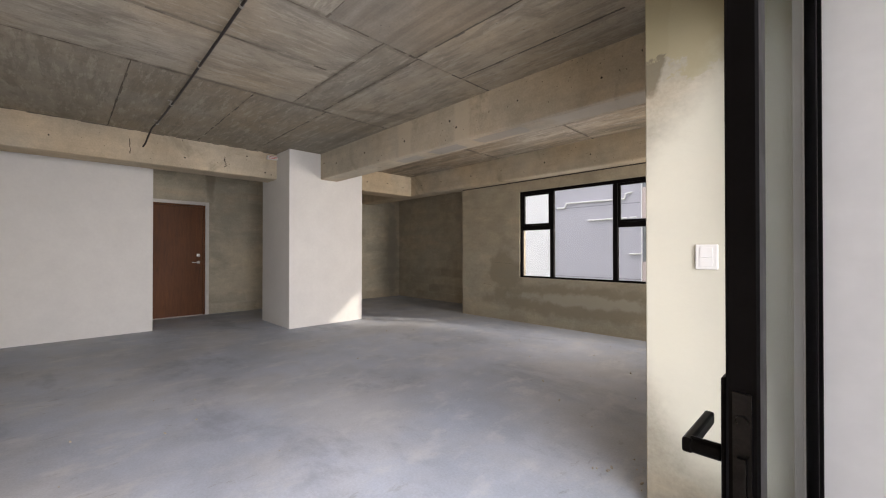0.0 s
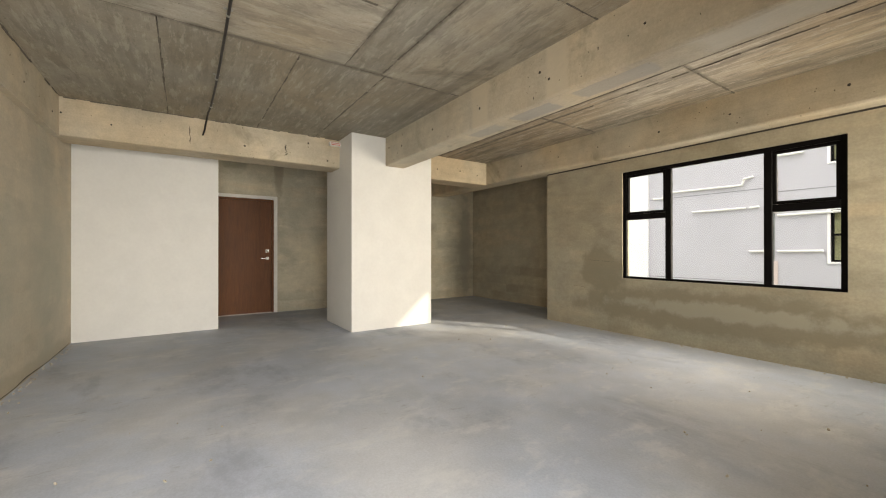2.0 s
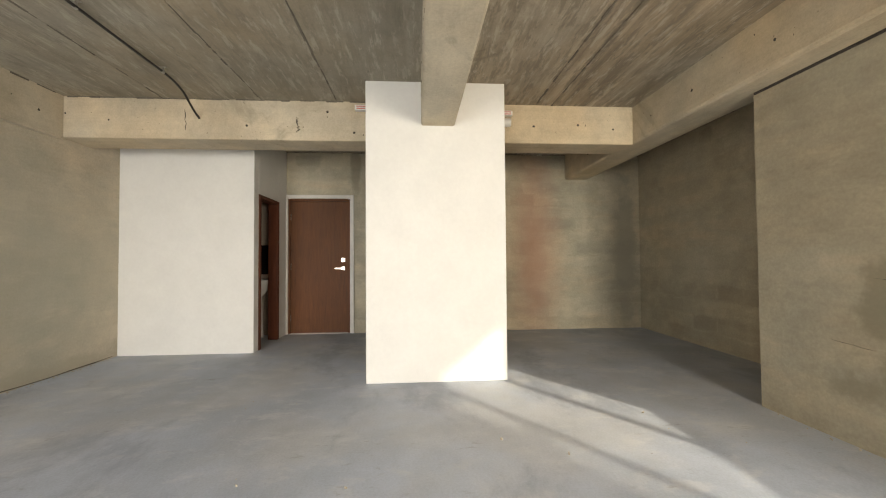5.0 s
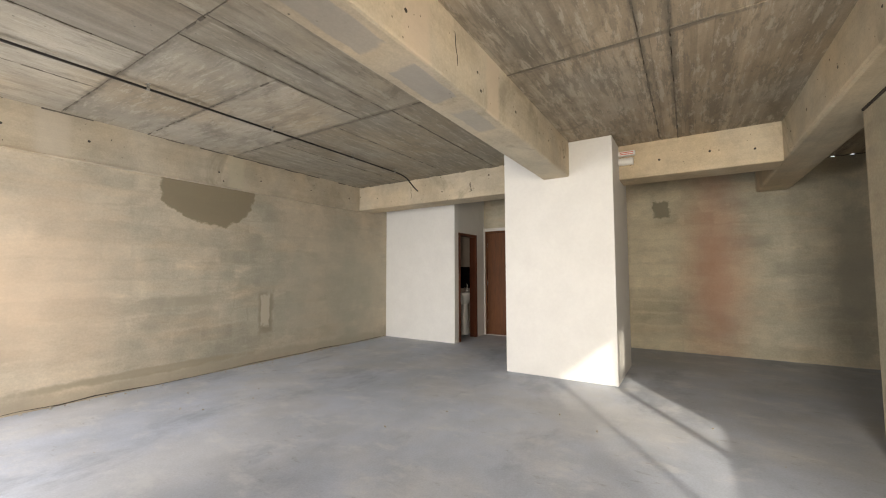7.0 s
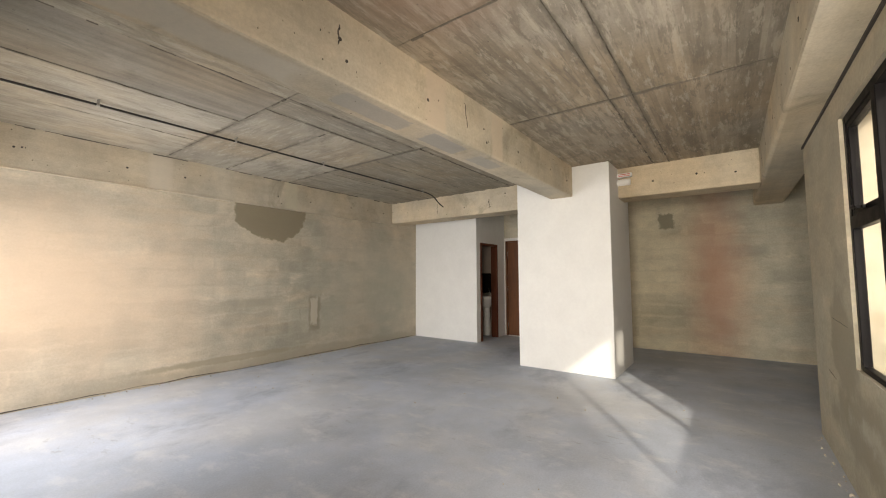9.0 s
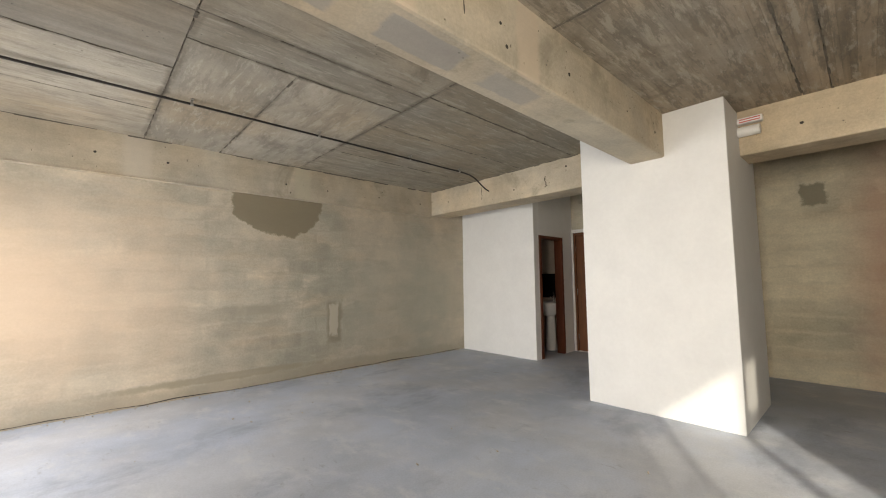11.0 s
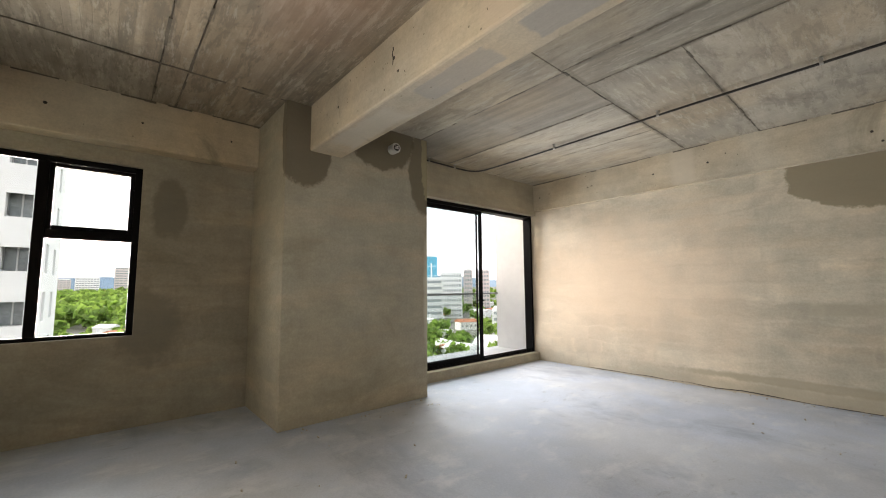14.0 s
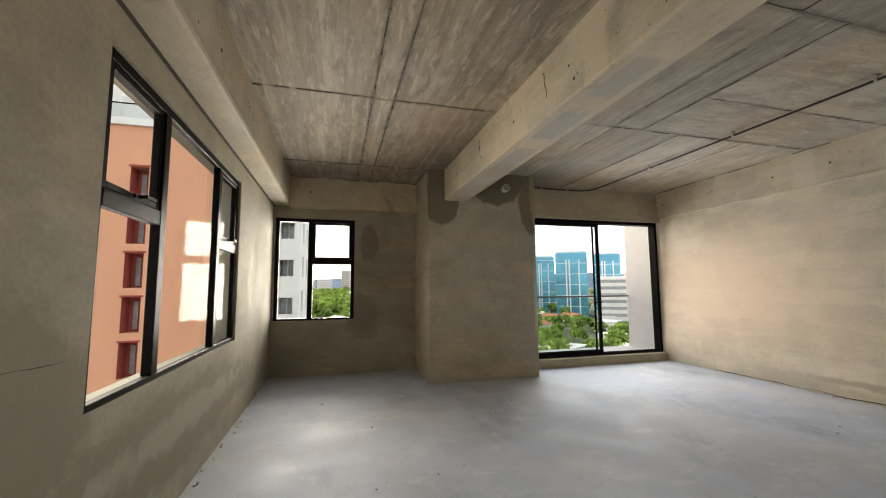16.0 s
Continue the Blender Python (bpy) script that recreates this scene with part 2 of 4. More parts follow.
def floor_material():
    t = Tree("troweled_concrete")
    big, mid, fine = t.noise(0.45, 5.0, 0.55), t.noise(2.0, 7.0, 0.62, None, 0.15), t.noise(70, 4.0, 0.7)
    level = t.math("MULTIPLY", t.span(big, 0.3, 0.7, 0.88, 1.1), t.span(mid, 0.25, 0.75, 0.86, 1.10))
    level = t.math("MULTIPLY", level, t.span(fine, 0.2, 0.8, 0.91, 1.09))
    c = t.mix(t.span(t.noise(0.8, 4.0), 0.4, 0.65), colour_node(t, (0.41, 0.455, 0.535)), (0.465, 0.485, 0.52))
    c = t.tint(c, level)
    dust = t.span(t.noise(3.6, 9.0, 0.72, t.vector("ADD", t.scaled(1.0, 0.6, 1.0, 30), (5, 2, 0)), 0.15), 0.50, 0.68)
    c = t.mix(t.math("MULTIPLY", dust, 0.5), c, (0.60, 0.61, 0.61))
    damp = t.span(t.noise(0.9, 8.0, 0.7, t.vector("ADD", t.scaled(0.7, 1.2, 1.0, -20), (1, 8, 0)), 0.2), 0.52, 0.68)
    c = t.mix(t.math("MULTIPLY", damp, 0.6), c, (0.25, 0.275, 0.335))
    scuff = t.math("MULTIPLY", t.span(t.noise(16.0, 6.0, 0.7, t.scaled(1.0, 0.35, 1.0, 25)), 0.57, 0.68), t.span(t.noise(1.3, 3.0), 0.48, 0.6))
    c = t.mix(t.math("MULTIPLY", scuff, 0.45), c, (0.23, 0.225, 0.225))
    speck = t.add("ShaderNodeTexVoronoi")
    t.put(speck.inputs["Vector"], t.place)
    speck.inputs["Scale"].default_value = 2.2
    c = t.mix(t.math("MULTIPLY", t.span(speck.outputs["Distance"], 0.02, 0.008), 0.6), c, (0.18, 0.16, 0.14))
    t.bump(t.math("ADD", mid, t.math("MULTIPLY", fine, 0.2)), 0.004, 0.4)
    return t.done(c, t.span(mid, 0.3, 0.7, 0.58, 0.82))


DAMP = (0.20, 0.175, 0.125)
BASE = (0.46, 0.42, 0.335)
M_FLOOR = floor_material()
M_SOUTH = plaster("south_plaster", (0.58, 0.50, 0.385), [
    ((-4.21, -0.06, 2.33), (0.60, 0.5, 0.46), (0.24, 0.20, 0.13), 0.9, 0.06, 0.10, 6.0),
    ((-5.02, -0.06, 0.70), (0.14, 0.5, 0.36), (0.27, 0.235, 0.165), 0.9, 0.5, 0.25, 6.0, True),
    ((-5.0, -0.06, 0.72), (0.075, 0.5, 0.25), (0.60, 0.55, 0.44), 0.75, 0.25, 0.2, 9.0, True),
    # Darker low down, along the foot of the wall.
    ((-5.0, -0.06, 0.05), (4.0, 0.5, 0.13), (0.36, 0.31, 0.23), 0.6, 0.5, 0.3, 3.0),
    # Warm daylight near the balcony door, painted into the plaster.
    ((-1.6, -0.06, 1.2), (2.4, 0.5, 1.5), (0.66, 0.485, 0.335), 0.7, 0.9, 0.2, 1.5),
    # Greyer and duller towards the far end.
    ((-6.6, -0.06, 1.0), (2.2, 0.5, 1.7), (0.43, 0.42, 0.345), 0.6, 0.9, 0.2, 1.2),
    # Narrow darker strip just above the foot.
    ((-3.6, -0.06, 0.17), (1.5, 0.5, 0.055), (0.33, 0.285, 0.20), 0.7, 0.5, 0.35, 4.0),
    ((-4.0, -0.06, 0.93), (0.38, 0.5, 0.07), (0.36, 0.32, 0.24), 0.55, 0.5, 0.15, 4.0, True)], 0.09)
# Same plaster as elsewhere; this wall's shade is put into a darker base.
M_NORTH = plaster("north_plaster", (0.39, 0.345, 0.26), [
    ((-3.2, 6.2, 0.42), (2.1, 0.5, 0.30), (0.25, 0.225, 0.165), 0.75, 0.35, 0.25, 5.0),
    ((-4.5, 6.2, 0.85), (0.42, 0.5, 0.42), (0.24, 0.215, 0.155), 0.7, 0.3, 0.3, 3.0),
    ((-3.0, 6.2, 0.45), (1.5, 0.5, 0.12), (0.46, 0.43, 0.36), 0.6, 0.5, 0.45, 6.0),
    # Tall darker patch towards the east corner.
    ((-0.8, 6.2, 1.4), (0.5, 0.5, 1.2), (0.27, 0.25, 0.20), 0.6, 0.6, 0.3, 2.5)])
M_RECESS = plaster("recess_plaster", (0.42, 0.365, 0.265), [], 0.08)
# Base colour raised to carry the window light that falls on this wall.
M_WEST = plaster("west_plaster", (0.60, 0.535, 0.40), [
    ((-8.87, 4.76, 2.28), (0.5, 0.13, 0.15), (0.20, 0.18, 0.13), 0.8, 0.3, 0.32, 7.0, True),
    # Tall reddish glow of bounced light, painted on.
    ((-8.87, 5.45, 1.3), (0.5, 0.62, 2.6), (0.48, 0.25, 0.175), 0.66, 0.98, 0.13, 2.5),
    ((-8.87, 2.6, 2.6), (0.5, 0.10, 0.55), (0.24, 0.21, 0.155), 0.6, 0.5, 0.25, 4.0),
    # Soft shade beside the recess corner, painted darker.
    ((-8.87, 7.0, 1.3), (0.5, 0.22, 1.4), (0.34, 0.32, 0.26), 0.7, 0.5, 0.3, 4.0)], 0.09)
# Base darkened to hold the dimness of the east wall.
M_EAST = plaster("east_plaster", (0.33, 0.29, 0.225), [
    ((0.03, 4.85, 1.9), (0.5, 0.16, 0.32), (0.20, 0.18, 0.14), 0.75, 0.3, 0.25, 5.0),
    ((0.03, 4.95, 0.85), (0.5, 0.28, 0.4), (0.22, 0.20, 0.16), 0.7, 0.4, 0.3, 4.0)])
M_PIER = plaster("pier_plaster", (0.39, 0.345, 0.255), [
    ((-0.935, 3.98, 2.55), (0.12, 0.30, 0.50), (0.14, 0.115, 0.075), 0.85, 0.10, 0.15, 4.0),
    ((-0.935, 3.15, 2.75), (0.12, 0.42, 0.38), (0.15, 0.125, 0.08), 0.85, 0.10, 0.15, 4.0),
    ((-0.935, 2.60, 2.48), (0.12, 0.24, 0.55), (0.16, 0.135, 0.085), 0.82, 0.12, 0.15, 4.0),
    ((-0.6, 2.58, 2.62), (0.55, 0.1, 0.62), (0.36, 0.32, 0.20), 0.9, 0.05, 0.17, 11.0),
    ((-0.85, 2.58, 0.85), (0.13, 0.05, 0.22), (0.42, 0.38, 0.25), 0.6, 0.5, 0.2, 6.0),
    # Light plaster on the door side, painted paler still for the daylight on it.
    ((-0.5, 2.58, 1.1), (0.6, 0.09, 1.1), (0.66, 0.64, 0.53), 0.85, 0.3, 0.1, 3.0)], 0.03)
GREY = (0.33, 0.32, 0.31)
M_BEAM = cast("cast_beam", (0.50, 0.45, 0.355), "x", 0.06, 1.0, 0.0, [
    ((-2.72, 3.77, 2.41), (0.33, 0.10, 0.03), GREY, 0.55, 0.15, 0.14, 5.0, True), ((-3.50, 3.77, 2.41), (0.26, 0.10, 0.03), GREY, 0.65, 0.12, 0.10, 6.0, True),
    ((-4.18, 3.77, 2.41), (0.24, 0.09, 0.03), GREY, 0.55, 0.2, 0.14, 5.0, True), ((-1.7, 3.77, 2.41), (0.5, 0.13, 0.03), (0.60, 0.57, 0.50), 0.6, 0.3, 0.2, 4.0, True),
    ((-3.12, 3.607, 2.62), (0.13, 0.02, 0.4), (0.60, 0.52, 0.39), 0.7, 0.4, 0.12, 4.0, True), ((-4.1, 3.607, 2.62), (0.16, 0.02, 0.4), (0.60, 0.52, 0.39), 0.7, 0.4, 0.12, 4.0, True),
    ((-3.2, 3.926, 2.62), (0.16, 0.02, 0.4), (0.60, 0.49, 0.37), 0.7, 0.5, 0.12, 4.0, True), ((-4.15, 3.926, 2.62), (0.14, 0.02, 0.4), (0.60, 0.50, 0.38), 0.7, 0.4, 0.12, 4.0, True),
    ((-2.7, -0.035, 2.62), (0.16, 0.05, 0.4), (0.60, 0.53, 0.42), 0.6, 0.5, 0.12, 4.0, True), ((-4.5, -0.035, 2.62), (0.14, 0.05, 0.4), (0.56, 0.52, 0.38), 0.6, 0.5, 0.12, 4.0, True)])
M_BEAM_Y = cast("cast_beam_across", (0.52, 0.465, 0.365), "y", 0.06)
SOOT = (0.13, 0.115, 0.09)
JOINTS = [((-2.75, 1.3, 2.83), (0.05, 1.5, 0.1), SOOT, 0.75, 0.9, 0.45, 7.0, True), ((-3.47, 1.2, 2.83), (0.04, 1.2, 0.1), SOOT, 0.6, 0.9, 0.5, 7.0, True),
          ((-4.44, 1.9, 2.83), (0.05, 1.9, 0.1), SOOT, 0.65, 0.9, 0.45, 7.0, True), ((-3.6, 2.68, 2.83), (0.95, 0.05, 0.1), SOOT, 0.7, 0.9, 0.45, 7.0, True),
          ((-3.6, 2.32, 2.83), (0.9, 0.04, 0.1), SOOT, 0.6, 0.9, 0.5, 7.0, True), ((-1.7, 1.84, 2.83), (1.1, 0.04, 0.1), SOOT, 0.55, 0.9, 0.5, 7.0, True),
          ((-4.6, 3.4, 2.83), (2.2, 0.12, 0.1), SOOT, 0.5, 0.9, 0.4, 3.0, True)]
M_SLAB_X = cast("cast_slab", (0.335, 0.308, 0.255), "x", 0.09, 1.0, 0.15, JOINTS, 0.42)
M_SLAB_Y = cast("cast_slab_across", (0.355, 0.328, 0.275), "y", 0.09, 1.0, 0.10, JOINTS, 0.4)
M_SLAB_N = cast("cast_slab_boards", (0.32, 0.285, 0.235), "x", 0.24, 1.0, 0.14, [
    ((-2.75, 5.0, 2.83), (0.035, 1.1, 0.1), SOOT, 0.7, 0.9, 0.45, 8.0, True), ((-4.44, 5.0, 2.83), (0.035, 1.1, 0.1), SOOT, 0.7, 0.9, 0.45, 8.0, True),
    ((-3.5, 4.87, 2.83), (3.2, 0.035, 0.1), SOOT, 0.7, 0.9, 0.5, 8.0, True), ((-3.5, 5.05, 2.83), (3.2, 0.035, 0.1), SOOT, 0.7, 0.9, 0.5, 8.0, True),
    ((-2.3, 4.4, 2.83), (1.1, 0.55, 0.1), (0.42, 0.27, 0.19), 0.45, 0.9, 0.25, 3.0)], 0.6)
M_SLAB_OLD = cast("cast_slab_rough", (0.27, 0.245, 0.205), "x", 0.20, 1.0, 0.06)
M_SLAB_DARK = plain("slab_joint", (0.15, 0.13, 0.105), 0.95, 0.0, 0.3, 10.0)
M_WHITE = plain("white_paint", (0.77, 0.77, 0.75), 0.75, 0.0, 0.03, 3.0, 0.0015)
M_TRIM = plain("white_trim", (0.72, 0.70, 0.66), 0.5, 0.0, 0.05)
M_BLACK = plain("black_aluminium", (0.006, 0.0055, 0.006), 0.42, 0.0, 0.15, 20.0)
M_BLACK.node_tree.nodes["Principled BSDF"].inputs["Specular IOR Level"].default_value = 0.06
M_DOOR = timber("brown_veneer", (0.145, 0.055, 0.020), 0.5)
M_FRAME = timber("red_brown_timber", (0.12, 0.035, 0.016), 0.5)
for m in (M_DOOR, M_FRAME):
    m.node_tree.nodes["Principled BSDF"].inputs["Specular IOR Level"].default_value = 0.3
M_LOCK = plain("dark_lock", (0.03, 0.03, 0.032), 0.3, 0.9, 0.2, 40.0)
M_RAIL = plain("grey_rail_paint", (0.22, 0.22, 0.23), 0.5, 0.2, 0.08, 20.0)
M_STEEL = plain("brushed_steel", (0.62, 0.60, 0.56), 0.25, 1.0, 0.1, 30.0)
M_CONDUIT = plain("black_conduit", (0.018, 0.015, 0.014), 0.45, 0.0, 0.2, 20.0)
M_CLIP = plain("zinc_clip", (0.42, 0.41, 0.38), 0.4, 0.8, 0.1, 20.0)
M_PLASTIC = plain("white_plastic", (0.78, 0.77, 0.74), 0.35, 0.0, 0.03)
M_PVC = plain("pvc_pipe", (0.66, 0.65, 0.60), 0.4, 0.0, 0.08, 15.0)
M_RED = plain("red_print", (0.55, 0.08, 0.05), 0.5, 0.0, 0.1)
M_HOLE = plain("hole_shadow", (0.05, 0.042, 0.035), 0.95, 0.0, 0.2, 30.0)
M_CERAMIC = plain("ceramic", (0.8, 0.79, 0.76), 0.12, 0.0, 0.03)
M_TILE = plain("bathroom_render", (0.42, 0.36, 0.30), 0.6, 0.0, 0.1, 4.0)
M_OUT = plain("white_facade", (0.88, 0.87, 0.865), 0.85, 0.0, 0.05, 0.8)
M_GLASS = glass("clear_glass", (0.92, 0.94, 0.94))


# ---- builders ----
def box(bm, x0, x1, y0, y1, z0, z1):
    m = Matrix.Translation(((x0 + x1) / 2, (y0 + y1) / 2, (z0 + z1) / 2)) @ Matrix.Diagonal((x1 - x0, y1 - y0, z1 - z0, 1))
    return bmesh.ops.create_cube(bm, size=1.0, matrix=m)["verts"]


def tube(bm, a, b, radius, sides=16, radius2=None):
    a, b = Vector(a), Vector(b)
    turn = (b - a).to_track_quat("Z", "Y").to_matrix().to_4x4()
    m = Matrix.Translation((a + b) / 2) @ turn
    return bmesh.ops.create_cone(bm, cap_ends=True, segments=sides, radius1=radius, radius2=radius if radius2 is None else radius2, depth=(b - a).length, matrix=m)["verts"]


def soften(bm, width, segments=2):
    edges = [e for e in bm.edges if len(e.link_faces) == 2 and e.calc_face_angle(0) > 0.6]
    bmesh.ops.bevel(bm, geom=edges, offset=width, segments=segments, affect="EDGES", profile=0.5)


def mesh_of(name, bm, materials):
    me = bpy.data.meshes.new(name)
    bm.to_mesh(me)
    bm.free()
    for m in materials if isinstance(materials, (list, tuple)) else [materials]:
        me.materials.append(m)
    return me


def part(name, bm, material, parent, label=""):
    """One mesh under a thing or a part, built in world places."""
    base = Vector((0, 0, 0))
    p = parent
    while p is not None:
        base += p.location
        p = p.parent
    bmesh.ops.translate(bm, verts=bm.verts, vec=-base)
    ob = new(name, mesh_of(name, bm, material))
    ob.parent = parent
    return tagged(ob, label)


def thing(name, place, label, category, group="", kind=""):
    ob = new(name)
    ob.location = place
    ob.empty_display_size = 0.1
    return tagged(ob, label, category, group, kind)


def structure(name, boxes, material, label="", bevel=0.0):
    bm = bmesh.new()
    for b in boxes:
        box(bm, *b)
    if bevel:
        soften(bm, bevel)
    ob = new(name, mesh_of(name, bm, material))
    return tagged(ob, label, name.split("_")[0], "", "structure")


def solid(name, boxes, material, bevel=0.0):
    bm = bmesh.new()
    for b in boxes:
        box(bm, *b)
    if bevel:
        soften(bm, bevel)
    return bm


# ---- plan ----
S, N, W, E = -0.065, 6.205, -8.87, 0.03
TOP, DEEP = 2.834, 0.18
BW = (-4.17, -1.95, 0.775, 2.245)
SW = (5.065, 6.18, 0.775, 2.262)
structure("floor", [(W - DEEP, -5.335, 6.385, 7.42, -0.2, 0), (W - DEEP, -0.49, S - DEEP, 6.385, -0.2, 0), (-0.49, 0.21, 2.59, 6.385, -0.2, 0)], M_FLOOR, "grey troweled concrete screed floor with dusty stains")
structure("wall_south", [(W - DEEP, -0.255, S - DEEP, S, 0, TOP)], M_SOUTH, "raw cement plaster wall with dark damp patches and a painted warm glow")
structure("wall_west", [(W - DEEP, W, S, 1.56, 0, TOP), (W - DEEP, W, 2.53, 7.24, 0, TOP), (W - DEEP, W, 1.56, 2.53, 2.13, TOP)], M_WEST, "raw cement plaster wall with dark stains, painted reddish glow and corner shade")
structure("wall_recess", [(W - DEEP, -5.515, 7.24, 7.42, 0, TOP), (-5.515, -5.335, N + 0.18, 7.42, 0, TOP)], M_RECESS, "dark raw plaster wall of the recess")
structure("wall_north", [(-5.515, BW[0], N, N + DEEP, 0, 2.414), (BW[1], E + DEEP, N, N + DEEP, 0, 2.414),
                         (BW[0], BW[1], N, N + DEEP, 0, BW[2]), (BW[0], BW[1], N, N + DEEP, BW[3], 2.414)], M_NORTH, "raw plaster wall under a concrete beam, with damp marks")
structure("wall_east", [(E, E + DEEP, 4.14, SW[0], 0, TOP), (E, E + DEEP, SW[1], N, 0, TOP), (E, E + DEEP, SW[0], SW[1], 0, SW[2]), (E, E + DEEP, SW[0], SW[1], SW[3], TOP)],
          M_EAST, "raw plaster wall with damp blotches, tone darkened for shade")
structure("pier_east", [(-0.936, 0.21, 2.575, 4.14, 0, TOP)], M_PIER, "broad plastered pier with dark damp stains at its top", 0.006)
structure("lintel_door", [(-0.49, -0.24, S, 2.59, 2.33, TOP)], M_PIER, "plastered lintel over the balcony door", 0.004)
structure("kerb_door", [(-0.495, -0.24, S, 2.59, -0.2, 0.125)], M_PIER, "raw plaster kerb under the balcony door", 0.008)

# Solid dark strip that paints the shade of the open gap.
structure("trim_joint", [(-5.5, E, N - 0.012, N + DEEP, 2.414, 2.43)], M_HOLE, "dark strip drawn for the shaded gap between wall and beam")

# beams
structure("beam_centre", [(-6.33, -0.925, 3.607, 3.926, 2.412, TOP + 0.05)], M_BEAM, "cast concrete ceiling beam with tie holes", 0.018)
structure("beam_west", [(-7.24, -6.83, S, 5.985, 2.412, TOP + 0.05)], M_BEAM_Y, "cast concrete beam over the entrance", 0.014)
structure("beam_north", [(W, E + DEEP, 5.985, 6.36, 2.43, TOP + 0.05)], M_BEAM, "cast concrete beam over the window", 0.028)
structure("beam_south", [(-6.83, -0.49, S - 0.02, S + 0.05, 2.40, TOP + 0.05)], M_BEAM, "cast concrete band along the wall top", 0.008)
structure("trim_lip", [(-6.83, -0.49, S - 0.01, S + 0.060, 2.390, 2.402)], M_BEAM_Y, "thin pale mortar lip under the concrete band", 0.003)
structure("beam_east", [(-0.13, 0.22, 4.14, 5.985, 2.40, TOP + 0.05)], M_BEAM_Y, "cast concrete beam over the small window", 0.012)
structure("roof_slab", [(W - DEEP, 0.24, S - DEEP, 6.385, TOP + 0.06, TOP + 0.3), (W - DEEP, -5.335, 6.385, 7.42, TOP + 0.06, TOP + 0.3)], M_SLAB_DARK, "concrete slab above")


def ceiling():
    """Slab cast on boards: panels a few millimetres uneven, dark joints between them."""
    bm = bmesh.new()
    rng = random.Random(7)
    panels = []
    # south bay: rows by y, split by x
    for x0, x1, ys, grain in ((-0.66 + 0.2, -2.75, (S, 0.92, 1.84, 2.65, 3.2, 3.7), 0), (-2.75, -3.47, (S, 2.32), 1), (-3.47, -4.44, (S, 2.32), 1), (-2.75, -4.44, (2.32, 2.68, 3.7), 0),
                              (-4.44, -6.9, (S, 0.95, 1.94, 2.72, 3.7), 0), (-6.9, -8.87, (S, 1.4, 2.7, 3.7), 0)):
        for a, b in zip(ys, ys[1:]):
            panels.append((x1, x0, a, b, grain))
    for x0, x1 in ((0.05, -0.9), (-0.9, -2.76), (-2.76, -4.42), (-4.42, -6.9), (-6.9, -8.87)):
        for a, b in ((3.7, 4.87), (4.87, 5.05), (5.05, 6.1), (6.1, 7.3)):
            if a < 6 or x0 < -4:
                panels.append((max(x1, -8.87), min(x0, -5.52) if a > 6 else x0, a, b, 0))
    for x0, x1, y0, y1, grain in panels:
        g, z = 0.0035, TOP + rng.uniform(-0.002, 0.004)
        before = set(bm.faces)
        if y0 >= 3.7:
            u = y0 + g
            while u < y1 - g - 0.01:
                e = min(u + rng.choice((0.035, 0.05, 0.07, 0.11, 0.13)) * rng.uniform(0.8, 1.2), y1 - g)
                box(bm, x0 + g, x1 - g, u + 0.0003, e - 0.0003, z + rng.uniform(-0.001, 0.001), TOP + 0.06)
                u = e
        else:
            box(bm, x0 + g, x1 - g, y0 + g, y1 - g, z, TOP + 0.06)
        for f in bm.faces:
            if f not in before:
                f.material_index = 3 if y0 >= 3.7 else 4 if (y0 == 1.84 and x1 > -1) else grain
    fins = bmesh.new()
    bm.faces.index_update()
    count = len(bm.faces)
    for x0, x1, y0, y1, grain in panels:
        for a, b, fixed, along in ((x0, x1, y0, "x"), (y0, y1, x0, "y")):
            u = a
            while u < b:
                step = rng.uniform(0.04, 0.16)
                if rng.random() < 0.68:
                    o, w, h = rng.uniform(-0.004, 0.004), rng.uniform(0.002, 0.010), rng.uniform(0.001, 0.006)
                    e = min(b, u + step)
                    if along == "x":
                        box(fins, u, e, fixed + o - w, fixed + o + w, TOP - h, TOP + 0.02)
                    else:
                        box(fins, fixed + o - w, fixed + o + w, u, e, TOP - h, TOP + 0.02)
                u += step
    for a, b, fixed, along in ((-6.8, -0.5, S + 0.052, "x"), (4.15, 5.98, -0.132, "y"), (S, 3.08, -6.828, "y")):
        u = a
        while u < b:
            e = min(b, u + rng.uniform(0.05, 0.2))
            if rng.random() < 0.8 and not (along == "x" and -3.45 < u < -3.05):
                w, h = rng.uniform(0.003, 0.009), rng.uniform(0.004, 0.016)
                if along == "x":
                    box(fins, u, e, fixed - 0.01, fixed + w, TOP - h, TOP + 0.02)
                else:
                    out = -w if fixed > -1 else w
                    box(fins, min(fixed, fixed + out), max(fixed, fixed + out), u, e, TOP - h, TOP + 0.02)
            u = e
    spare = bpy.data.meshes.new("fins")
    fins.to_mesh(spare)
    fins.free()
    bm.from_mesh(spare)
    bpy.data.meshes.remove(spare)
    bm.faces.ensure_lookup_table()
    for f in bm.faces[count:]:
        f.material_index = 2
    box_faces = set(bm.faces)
    box(bm, W, 0.05, S, 6.2, TOP + 0.028, TOP + 0.055)
    box(bm, W, -5.5, 6.2, 7.3, TOP + 0.028, TOP + 0.055)
    for f in bm.faces:
        if f not in box_faces:
            f.material_index = 2
    ob = new("ceiling", mesh_of("ceiling", bm, [M_SLAB_X, M_SLAB_Y, M_SLAB_DARK, M_SLAB_N, M_SLAB_OLD]))
    tagged(ob, "board-marked cast concrete ceiling with dark formwork joints", "ceiling", "", "structure")


ceiling()

